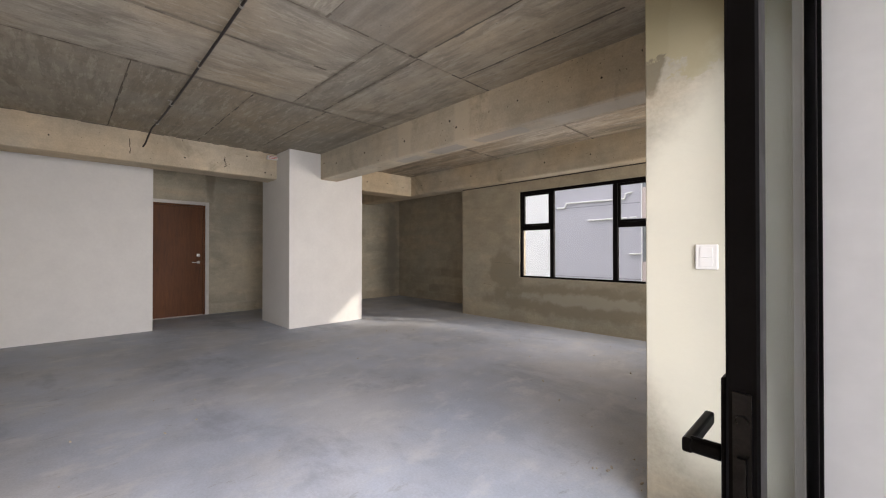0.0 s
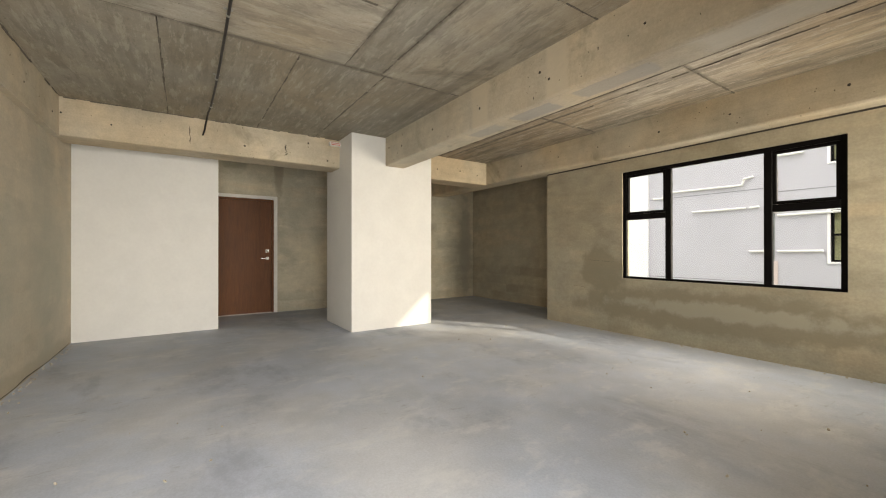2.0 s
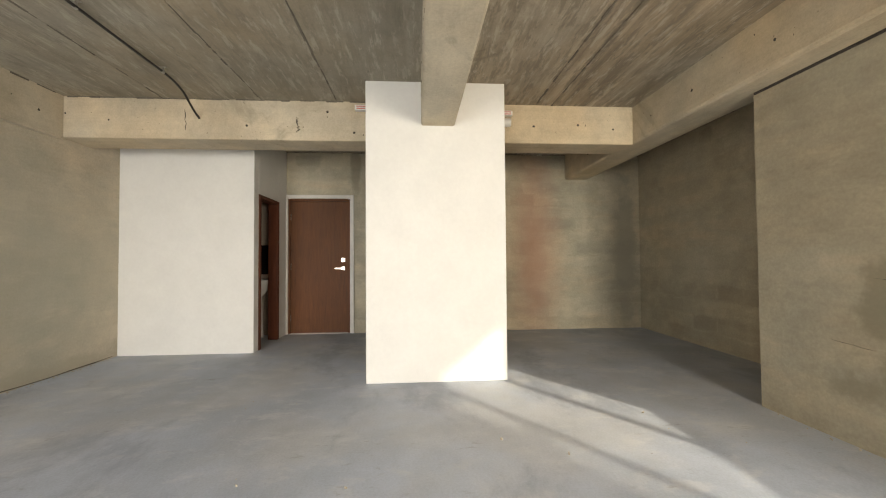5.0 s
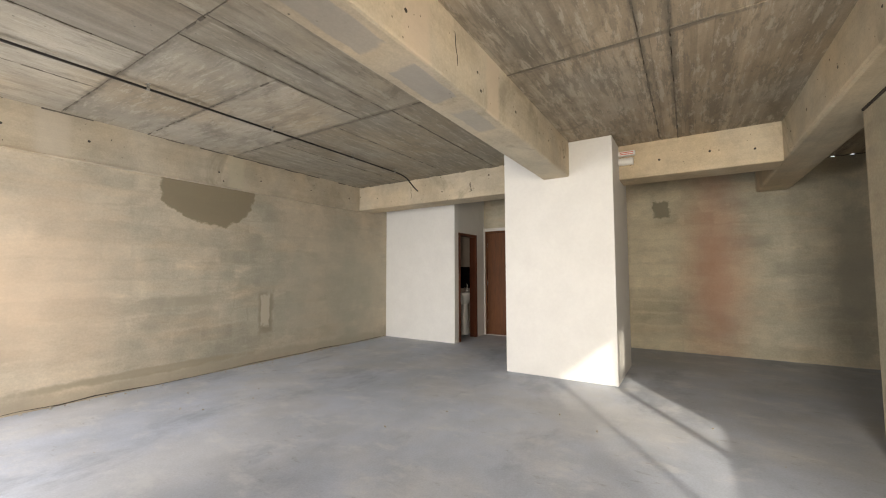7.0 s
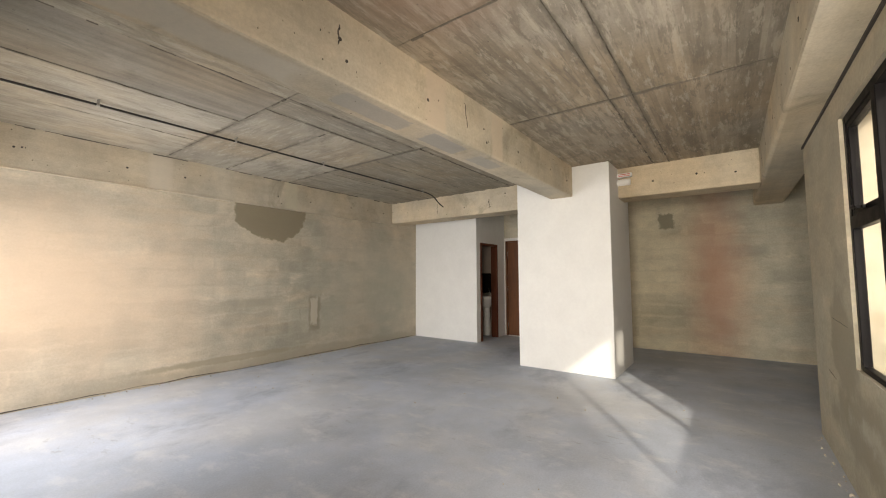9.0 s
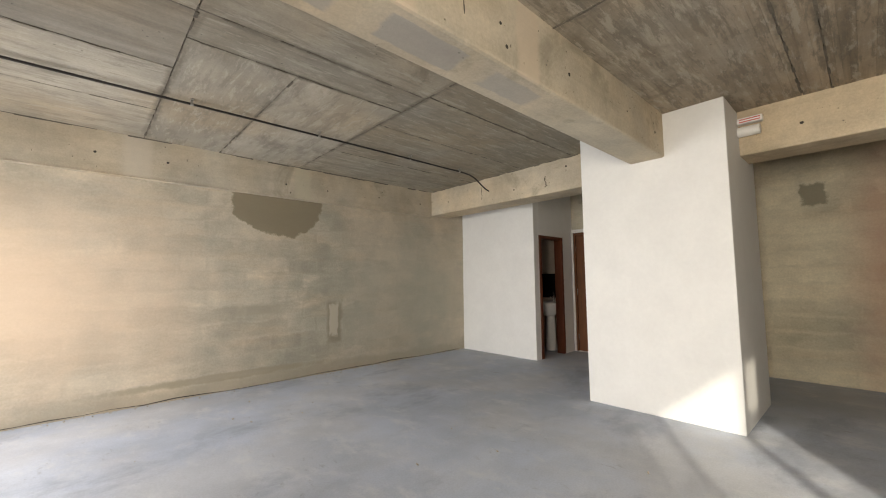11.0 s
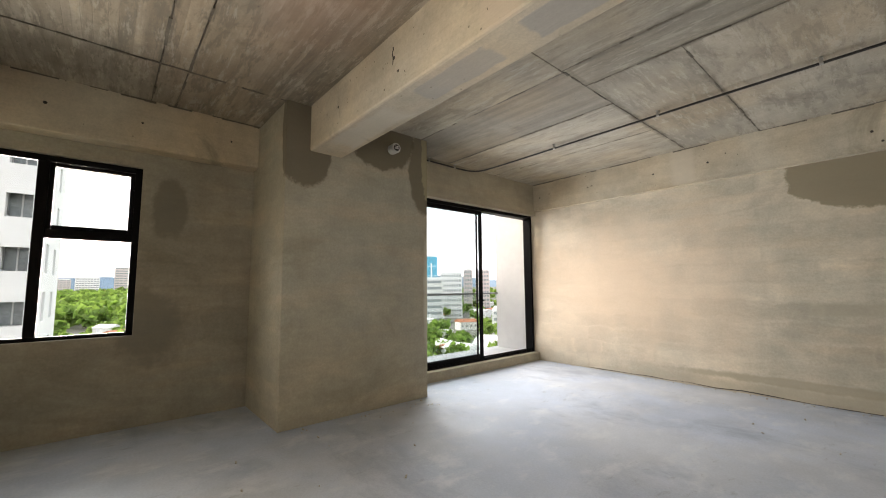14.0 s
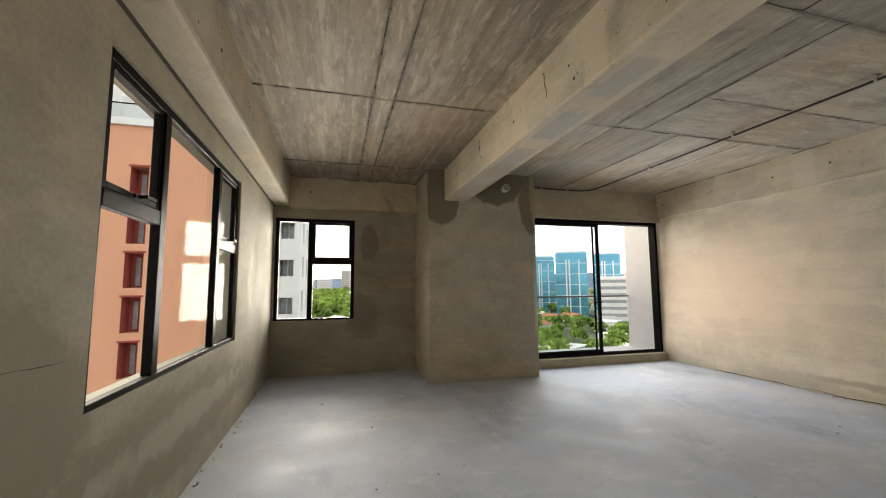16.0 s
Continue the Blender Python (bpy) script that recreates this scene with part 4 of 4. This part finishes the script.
def north_building():
    house = thing("apartment_building", (-12, 20, GROUND), "lavender rendered apartment building close to the window", "building", "neighbouring buildings")
    rows = [(0.83 + 2.82 * k, 2.30 + 2.82 * k) for k in range(-4, 5)]
    bm = bmesh.new()
    put = lambda b, a, c, d, e: box(b, a, c, 16.3, 16.55, d, e)
    wall_with_holes(bm, put, -42, 0.6, GROUND, 15.4, [(-5.57, -5.38), (-4.14, -1.92)], rows)
    box(bm, -42, 0.6, 16.55, 30, GROUND, 15.2)
    part("wall", bm, M_LAV, house)
    bm = bmesh.new()
    box(bm, -5.60, -5.57, 16.22, 16.3, GROUND, 15.4)
    part("pilaster", bm, M_OUT, house, "slim white edge strip")
    for (_, low), (high, _) in zip(rows, rows[1:]):
        bm = bmesh.new()
        box(bm, -5.57, -5.31, 16.26, 16.3, low, high)
        part("spandrel", bm, M_PINK, house, "pinkish panel between the windows")
    bm = bmesh.new()
    box(bm, -42, -9.29, 16.2, 16.3, GROUND, 15.4)
    part("end_bay", bm, M_OUT, house, "white rendered end bay")
    for k in range(-3, 4):
        bm = bmesh.new()
        box(bm, -9.28, -5.60, 16.292, 16.3, 3.09 + 2.95 * k, 3.11 + 2.95 * k)
        box(bm, -5.30, 0.6, 16.292, 16.3, 2.94 + 2.95 * k, 2.96 + 2.95 * k)
        part("storey_groove", bm, M_RAIL, house, "thin grey line at the storey")
    for c, d in rows[2:8]:
        bm = bmesh.new()
        for a, b, e, f in ((-4.20, -4.14, c - 0.05, d + 0.05), (-1.92, -1.86, c - 0.05, d + 0.05), (-4.14, -1.92, c - 0.05, c), (-4.14, -1.92, d, d + 0.05)):
            box(bm, a, b, 16.25, 16.3, e, f)
        part("surround", bm, M_OUT, house, "white window surround")
    bm = bmesh.new()
    box(bm, -42.2, 0.8, 16.1, 30.2, 15.4, 15.8)
    part("roof", bm, M_PALE, house)
    for c, d in rows[2:8]:
        bm = bmesh.new()
        for b in ((-4.14, -4.08, c, d), (-2.0, -1.92, c, d), (-4.08, -2.0, c, c + 0.06), (-4.08, -2.0, d - 0.06, d), (-3.5, -3.42, c, d), (-4.08, -3.5, (c + d) / 2, (c + d) / 2 + 0.06)):
            box(bm, b[0], b[1], 16.34, 16.40, b[2], b[3])
        w = part("window", bm, M_BLACK, house)
        bm = bmesh.new()
        box(bm, -4.08, -2.0, 16.365, 16.375, c, d)
        part("pane", bm, M_GLASS, w)
        bm = bmesh.new()
        box(bm, -4.14, -1.92, 16.52, 16.545, c, d)
        part("room", bm, M_ROOM, w, "pale room behind the glass")
        bm = bmesh.new()
        box(bm, -5.57, -5.38, 16.36, 16.37, c, d)
        part("pane", bm, M_DIMGLASS, house)
    runs = [[(-9.09, 3.12), (-8.74, 3.11), (-8.65, 3.30), (-7.69, 3.29), (-6.21, 3.27), (-6.15, 3.46), (-5.94, 3.50)], [(-7.69, 2.51), (-7.45, 2.51)], [(-7.40, 2.51), (-6.14, 2.52)], [(-6.0, 2.52), (-5.78, 2.53)],
            [(-5.30, 2.22), (-3.9, 2.24)], [(-6.01, 1.12), (-5.62, 1.13)], [(-5.30, 1.13), (-4.3, 1.14)], [(-5.30, 4.05), (-4.72, 4.03)], [(-6.41, -0.08), (-5.88, -0.09)],
            [(-5.21, -0.27), (-5.15, -0.17), (-5.04, -0.14), (-5.02, 0.04)], [(-9.03, 4.29), (-8.74, 4.30), (-8.56, 4.55), (-8.3, 4.6)]]
    for run in runs:
        bm = bmesh.new()
        for (a, c), (b, d) in zip(run, run[1:]):
            tube(bm, (a, 16.22, c), (b, 16.22, d), 0.036, 10)
            bmesh.ops.create_icosphere(bm, subdivisions=1, radius=0.045, matrix=Matrix.Translation((b, 16.22, d)))
        part("pipe", bm, M_CERAMIC, house, "white plastic pipe")


north_building()


def orange_building():
    house = thing("apartment_building", (30, 20, GROUND), "orange rendered apartment tower with red window recesses", "building", "neighbouring buildings")
    rows = [(-10.48 + 2.95 * k, -8.13 + 2.95 * k) for k in range(0, 7)]
    bm = bmesh.new()
    put = lambda b, a, c, d, e: box(b, 24.5, 25.0, a, c, d, e)
    wall_with_holes(bm, put, 14.3, 34, GROUND, 12.4, [(17.85, 18.95), (24.0, 25.1)], rows)
    box(bm, 25.6, 40, 14.3, 34, GROUND, 12.3)
    box(bm, 25.0, 25.6, 14.3, 14.5, GROUND, 12.3)
    part("wall", bm, M_ORANGE, house)
    bm = bmesh.new()
    box(bm, 24.3, 40.2, 14.2, 34.2, 12.4, 12.9)
    box(bm, 27, 40, 16, 34, 12.9, 15.5)
    # Tall block shaped to cut off the sun from the big window's east part.
    box(bm, 24.6, 40, 20.95, 24.3, 12.9, 19.4)
    roof = part("roof", bm, M_PALE, house)
    bm = bmesh.new()
    box(bm, 24.4, 24.44, 14.3, 34, 12.9, 13.9)
    part("glass_rail", bm, M_GLASS, house, "roof terrace glass rail")
    bm = bmesh.new()
    box(bm, 24.36, 24.48, 14.3, 34, 13.9, 13.96)
    part("handrail", bm, M_BLACK, house)
    for y0, y1 in ((17.85, 18.95), (24.0, 25.1)):
        for c, d in rows:
            bm = bmesh.new()
            box(bm, 25.55, 25.6, y0, y1, c, d)
            box(bm, 24.52, 25.55, y1 - 0.02, y1 + 0.02, c, d)
            box(bm, 24.52, 25.55, y0 - 0.02, y0 + 0.02, c, d)
            box(bm, 24.46, 24.5, y0 - 0.12, y1 + 0.12, d, d + 0.12)
            w = part("window", bm, M_REVEAL, house, "deep red recess")
            for k in (0.12, 0.52):
                bm = bmesh.new()
                box(bm, 25.50, 25.545, y0 + k, y0 + k + 0.30, c + 0.15, d - 0.3)
                part("pane", bm, M_DIMGLASS, w)


orange_building()


def white_tower():
    house = thing("apartment_building", (34, 11, GROUND), "white rendered apartment tower with square recessed windows", "building", "neighbouring buildings")
    rows = [(-9.75 + 2.98 * k, -7.95 + 2.98 * k) for k in range(0, 12)]
    bm = bmesh.new()
    put = lambda b, a, c, d, e: box(b, 27.0, 27.6, a, c, d, e)
    wall_with_holes(bm, put, 8.5, 15, GROUND, 30, [(8.65, 9.7), (12.2, 13.25)], rows)
    box(bm, 28.2, 38.6, 8.5, 15, GROUND, 30)
    put2 = lambda b, a, c, d, e: box(b, a, c, 8.2, 8.5, d, e)
    wall_with_holes(bm, put2, 27.0, 38.6, GROUND, 30, [(29.5, 31), (34, 35.5)], rows)
    part("wall", bm, M_PALE, house)
    for y0 in (8.65, 12.2):
        for c, d in rows:
            bm = bmesh.new()
            box(bm, 28.1, 28.19, y0, y0 + 1.05, c, d)
            w = part("window", bm, M_DIMGLASS, house, "dark window")
            bm = bmesh.new()
            box(bm, 26.95, 27.02, y0, y0 + 1.05, d - 0.5, d + 0.02)
            part("panel", bm, M_PALE, w, "pale panel above the window")
            bm = bmesh.new()
            box(bm, 28.02, 28.09, y0 + 0.49, y0 + 0.56, c, d)
            part("mullion", bm, M_PALE, w)
    for x0 in (29.5, 34):
        for c, d in rows:
            bm = bmesh.new()
            box(bm, x0, x0 + 1.5, 8.44, 8.49, c, d)
            part("window", bm, M_DIMGLASS, house, "dark window")


white_tower()


# ---- city ----
EYE0 = Vector((-4.8, 5.3, 1.2))


def land(d):
    k = min(1.0, max(0.0, (d - 220) / 1000))
    return GROUND + 20 * k * k * (3 - 2 * k)


def spot_at(bearing, d):
    a = radians(bearing)
    return EYE0.x + d * math.cos(a), EYE0.y + d * math.sin(a)


def ground():
    bm = bmesh.new()
    dist = [0, 40, 100, 220, 320, 420, 520, 620, 720, 820, 920, 1020, 1220, 2000, 3500]
    rings = []
    for d in dist[1:]:
        rings.append([bm.verts.new((*spot_at(a * 7.5, d), land(d))) for a in range(48)])
    c = bm.verts.new((EYE0.x, EYE0.y, GROUND))
    for k in range(48):
        bm.faces.new((c, rings[0][k], rings[0][(k + 1) % 48]))
        for r0, r1 in zip(rings, rings[1:]):
            bm.faces.new((r0[k], r1[k], r1[(k + 1) % 48], r0[(k + 1) % 48]))
    t = Tree("city_ground")
    n = t.noise(0.02, 6.0, 0.6)
    c = t.mix(t.span(n, 0.42, 0.58), colour_node(t, (0.07, 0.10, 0.03)), (0.22, 0.21, 0.18))
    ob = new("ground", mesh_of("ground", bm, t.done(t.tint(c, t.span(t.noise(0.3), 0.2, 0.8, 0.7, 1.2)), 0.95)))
    tagged(ob, "green and grey city ground far below", "ground", "", "structure")


ground()


def hills():
    rng = random.Random(3)
    bm = bmesh.new()
    low, high = [], []
    for k in range(61):
        a = -100 + 2.5 * k
        x, y = spot_at(a, 3300)
        low.append(bm.verts.new((x, y, -30)))
        high.append(bm.verts.new((*spot_at(a, 3400), 70 + 55 * noise.noise(Vector((k * 0.21, 0.3, 0))) + 12 * rng.random())))
    for k in range(60):
        bm.faces.new((low[k], low[k + 1], high[k + 1], high[k]))
    ob = new("backdrop_hills", mesh_of("backdrop_hills", bm, plain("far_hills", (0.20, 0.27, 0.34), 1.0, 0.0, 0.15, 0.004)))
    tagged(ob, "low blue hills on the horizon", "hills", "", "structure")


hills()


def leaves():
    t = Tree("foliage")
    n = t.noise(0.05, 4.0)
    r = t.add("ShaderNodeNewGeometry").outputs["Random Per Island"]
    c = t.mix(t.span(n, 0.35, 0.65), colour_node(t, (0.12, 0.19, 0.035)), (0.17, 0.25, 0.05))
    c = t.tint(c, t.span(r, 0.0, 1.0, 0.75, 1.5))
    thin, blend = t.add("ShaderNodeBsdfTranslucent"), t.add("ShaderNodeMixShader")
    t.put(thin.inputs["Color"], t.tint(c, 1.5))
    blend.inputs[0].default_value = 0.5
    t.done(c, 0.7)
    t.tree.links.new(t.shader.outputs[0], blend.inputs[1])
    t.tree.links.new(thin.outputs[0], blend.inputs[2])
    t.tree.links.new(blend.outputs[0], t.tree.nodes["Material Output"].inputs["Surface"])
    return t.material


def woods():
    """Tree crowns of many leaf clumps."""
    rng = np.random.default_rng(5)
    verts, faces = [], []
    trees = []
    for _ in range(1150):
        d = 75 + 900 * rng.random() ** 1.6
        a = -62 + 76 * rng.random()
        trees.append((a, d, 1.0))
    for _ in range(350):
        trees.append((-3 + 12 * rng.random(), 350 + 500 * rng.random(), 1.5))
    for a, d, big in trees:
        x, y = spot_at(a, d)
        size = (3.0 + 3.0 * rng.random()) * big
        count = 70 if d < 300 else 36
        leaf = size * (0.22 if d < 300 else 0.34)
        base = land(d)
        way = rng.normal(size=(count, 3))
        way /= np.linalg.norm(way, axis=1)[:, None]
        lump = 0.75 + 0.25 * np.sin(way[:, 0] * 5 + x) * np.sin(way[:, 1] * 4 + y)
        mid = way * (size * lump * (0.6 + 0.4 * rng.random(count)))[:, None] * (1, 1, 0.75) + (x, y, base + size * 1.15)
        side = rng.normal(size=(count, 3))
        side /= np.linalg.norm(side, axis=1)[:, None]
        up = np.cross(side, rng.normal(size=(count, 3)))
        up /= np.linalg.norm(up, axis=1)[:, None]
        for m, s, u in zip(mid, side * leaf, up * leaf):
            n0 = len(verts)
            verts += [m - s - u * 0.6, m + s - u * 0.8, m + s * 0.7 + u, m - s * 0.8 + u * 0.7]
            faces.append((n0, n0 + 1, n0 + 2, n0 + 3))
    me = bpy.data.meshes.new("woods")
    me.from_pydata([tuple(v) for v in verts], [], faces)
    me.materials.append(leaves())
    tagged(new("tree_crowns", me), "bright green tree crowns between the houses below", "trees", "", "stuff")


woods()
M_TERRA = plain("terracotta_roof", (0.42, 0.17, 0.09), 0.9, 0.0, 0.15, 0.5)
M_ROOFW = plain("white_roof", (0.7, 0.69, 0.66), 0.85, 0.0, 0.06, 0.2)


def house_kind(wide, deep, high, roof, gable):
    house = thing("house", (0, 0, 0), "low white house among the trees with a pitched roof" if gable else "low white building with a flat pale roof among the trees", "house", "houses below")
    bm = bmesh.new()
    box(bm, -wide / 2, wide / 2, -deep / 2, deep / 2, -2, high)
    part("wall", bm, M_PALE, house)
    bm = bmesh.new()
    if gable:
        v = [bm.verts.new(p) for p in ((-wide / 2 - 0.5, -deep / 2 - 0.5, high), (wide / 2 + 0.5, -deep / 2 - 0.5, high), (wide / 2 + 0.5, deep / 2 + 0.5, high), (-wide / 2 - 0.5, deep / 2 + 0.5, high),
                                       (-wide / 2 - 0.5, 0, high + 1.8), (wide / 2 + 0.5, 0, high + 1.8))]
        for f in ((0, 1, 5, 4), (2, 3, 4, 5), (0, 4, 3), (1, 2, 5), (3, 2, 1, 0)):
            bm.faces.new([v[k] for k in f])
    else:
        box(bm, -wide / 2 - 0.3, wide / 2 + 0.3, -deep / 2 - 0.3, deep / 2 + 0.3, high, high + 0.5)
    part("roof", bm, roof, house)
    for k in range(int(wide // 3)):
        bm = bmesh.new()
        x = -wide / 2 + 1.5 + 3 * k
        box(bm, x - 0.6, x + 0.6, -deep / 2 - 0.04, -deep / 2, 1.0, 2.3)
        part("window", bm, M_DIMGLASS, house)
    return house


kinds = [house_kind(12, 9, 4, M_TERRA, True), house_kind(15, 11, 5, M_ROOFW, False), house_kind(10, 8, 5, M_ROOFW, True)]
rng = random.Random(11)
for k in range(105):
    d = 95 + 420 * rng.random() ** 1.3
    a = -60 + 70 * rng.random()
    x, y = spot_at(a, d)
    m = Matrix.Translation((x, y, land(d) + 1.2)) @ Matrix.Rotation(rng.uniform(0, 6.28), 4, "Z")
    if k < 3:
        kinds[k].matrix_basis = m
    else:
        copy_thing(kinds[k % 3], m)


def far_building(label, category, bearing0, bearing1, d, z1, wall, floors, bays, glazing, deep=25):
    """A building seen across the city; its front faces this flat."""
    mid = (bearing0 + bearing1) / 2
    wide = 2 * d * math.tan(radians(abs(bearing1 - bearing0) / 2))
    x, y = spot_at(mid, d)
    house = thing("office_building", (x, y, land(d)), label, category, "city buildings")
    house.rotation_euler = (0, 0, radians(mid - 90))
    high = z1 - land(d)

    def local(name, b, material, parent, text=""):
        bm = bmesh.new()
        box(bm, *b)
        ob = new(name, mesh_of(name, bm, material))
        ob.parent = parent
        return tagged(ob, text)

    local("wall", (-wide / 2, wide / 2, 0, deep, 0, high), wall, house)
    local("roof", (-wide / 2 + 1, wide / 2 - 1, 1, deep - 1, high, high + 1.5), M_PALE, house)
    step = high / floors
    for k in range(floors):
        if glazing is M_PALE:
            local("floor_band", (-wide / 2 - 0.1, wide / 2 + 0.1, -0.25, 0, k * step, k * step + step * 0.14), M_BLUEGLASS if k % 3 else M_PALE, house)
        else:
            band = local("window_band", (-wide / 2 + 1.2, wide / 2 - 1.2, -0.2, 0, k * step + step * 0.35, k * step + step * 0.8), glazing, house)
            for j in range(1, bays):
                u = -wide / 2 + 1.2 + (wide - 2.4) * j / bays
                local("pier", (u - 0.4, u + 0.4, -0.35, -0.2, k * step + step * 0.35, k * step + step * 0.8), wall, band)
    if glazing is M_PALE:
        for j in (0.32, 0.42, 0.72):
            local("fin", (-wide / 2 + wide * j, -wide / 2 + wide * j + 1.2, -0.8, -0.25, 0, high - 6), M_PALE, house, "pale vertical fin")


far_building("blue glass office tower with pale vertical fins", "office tower", -28.0, -31.2, 400, 30, M_BLUEGLASS, 16, 1, M_PALE)
far_building("blue glass office tower with pale vertical fins", "office tower", -31.4, -35.6, 360, 30.5, M_BLUEGLASS, 18, 1, M_PALE)
far_building("blue glass office tower behind white offices", "office tower", -36.3, -39.8, 370, 29, M_BLUEGLASS, 18, 1, M_PALE)
far_building("white office block with ribbon windows", "office building", -37.0, -40.6, 300, 6.5, M_ROOFW, 7, 1, M_DIMGLASS)
far_building("white office block with rows of windows", "office building", -40.2, -43.4, 340, 12, M_PALE, 9, 8, M_DIMGLASS)
far_building("red brick apartment block", "apartment block", -43.6, -44.9, 420, 18, M_PINK, 10, 4, M_DIMGLASS)
far_building("pale orange apartment block", "apartment block", -45.4, -47.4, 430, 18, M_PINK, 10, 5, M_DIMGLASS)
far_building("white low office block with strip windows", "office building", -47.6, -50.6, 230, -13, M_ROOFW, 4, 1, M_DIMGLASS)
far_building("long white flat-roofed hall", "hall", -43.0, -58.0, 128, -22.5, M_ROOFW, 1, 10, M_DIMGLASS, 55)
far_building("pink and white apartment block", "apartment block", 4.4, 2.9, 900, 16, M_PINK, 8, 5, M_DIMGLASS)
far_building("white office block with rows of windows", "office building", 2.6, 0.6, 950, 20, M_PALE, 8, 8, M_DIMGLASS)
far_building("pink rendered apartment tower with rows of windows", "apartment block", -0.6, -2.2, 850, 36, M_PINK, 12, 4, M_DIMGLASS)
far_building("white office block with rows of windows", "office building", -5.0, -8.0, 800, 24, M_PALE, 10, 8, M_DIMGLASS)


# ---- cracks and small marks ----
def crack(owner, points, width, normal):
    """A thin dark crack as a crooked strip."""
    rng = random.Random(len(points) + int(abs(points[0][1]) * 100))
    n = Vector(normal)
    bm = bmesh.new()
    path = []
    for a, b in zip(points, points[1:]):
        for k in range(6):
            path.append(Vector(a).lerp(Vector(b), k / 6))
    path.append(Vector(points[-1]))
    last = None
    for k, p in enumerate(path):
        w = width * rng.uniform(0.3, 1.0) * (0.3 if k in (0, len(path) - 1) else 1)
        side = n.cross((path[min(k + 1, len(path) - 1)] - path[max(k - 1, 0)]).normalized())
        q = p + side * rng.uniform(-1, 1) * width * 0.8
        now = [bm.verts.new(q + side * w / 2 + n * 0.0015), bm.verts.new(q - side * w / 2 + n * 0.0015), bm.verts.new(q + n * -0.004)]
        if last:
            bm.faces.new((last[0], last[1], now[1], now[0]))
            bm.faces.new((last[1], last[2], now[2], now[1]))
            bm.faces.new((last[2], last[0], now[0], now[2]))
        last = now
    part("crack", bm, M_HOLE, bpy.data.objects[owner])


crack("beam_west", [(-6.83, 2.30, 2.66), (-6.83, 2.32, 2.57), (-6.83, 2.31, 2.49)], 0.022, (1, 0, 0))
crack("beam_west", [(-6.83, 1.17, 2.72), (-6.83, 1.18, 2.50)], 0.010, (1, 0, 0))
crack("wall_north", [(-4.75, N, 1.02), (-4.30, N, 1.00)], 0.003, (0, -1, 0))
crack("wall_north", [(-5.0, N, 0.62), (-4.75, N, 0.60)], 0.003, (0, -1, 0))
crack("beam_centre", [(-3.6, 3.926, 2.75), (-3.62, 3.926, 2.55)], 0.014, (0, 1, 0))
crack("beam_centre", [(-2.3, 3.926, 2.74), (-2.28, 3.926, 2.62)], 0.016, (0, 1, 0))
crack("wall_south", [(-1.3, S, 0.012), (-2.6, S, 0.018), (-4.2, S, 0.010), (-6.0, S, 0.016), (-7.6, S, 0.012)], 0.012, (0, 1, 0))


def crumbs():
    """Plaster crumbs and grit along the wall foot."""
    rng = random.Random(21)
    bm = bmesh.new()
    spots = [(rng.uniform(-7.5, -0.6), S + abs(rng.gauss(0, 0.05)) + 0.012) for _ in range(150)]
    spots += [(-0.98 - abs(rng.gauss(0, 0.15)), rng.uniform(2.6, 4.1)) for _ in range(25)] + [(rng.uniform(-6, -1), rng.uniform(0.4, 5.6)) for _ in range(40)]
    spots += [(rng.uniform(-5.4, -0.2), N - abs(rng.gauss(0, 0.04)) - 0.012) for _ in range(70)]
    for x, y in spots:
        r = rng.uniform(0.003, 0.011)
        m = Matrix.Translation((x, y, r * 0.5)) @ Euler([rng.uniform(0, 6) for _ in range(3)]).to_matrix().to_4x4() @ Matrix.Diagonal((1.3, 0.9, 0.6, 1))
        bmesh.ops.create_icosphere(bm, subdivisions=1, radius=r, matrix=m)
    ob = new("plaster_crumbs", mesh_of("plaster_crumbs", bm, plain("crumb_plaster", (0.44, 0.40, 0.33), 0.95, 0.0, 0.2, 40.0)))
    tagged(ob, "small plaster crumbs and grit on the floor", "debris", "", "stuff")


crumbs()
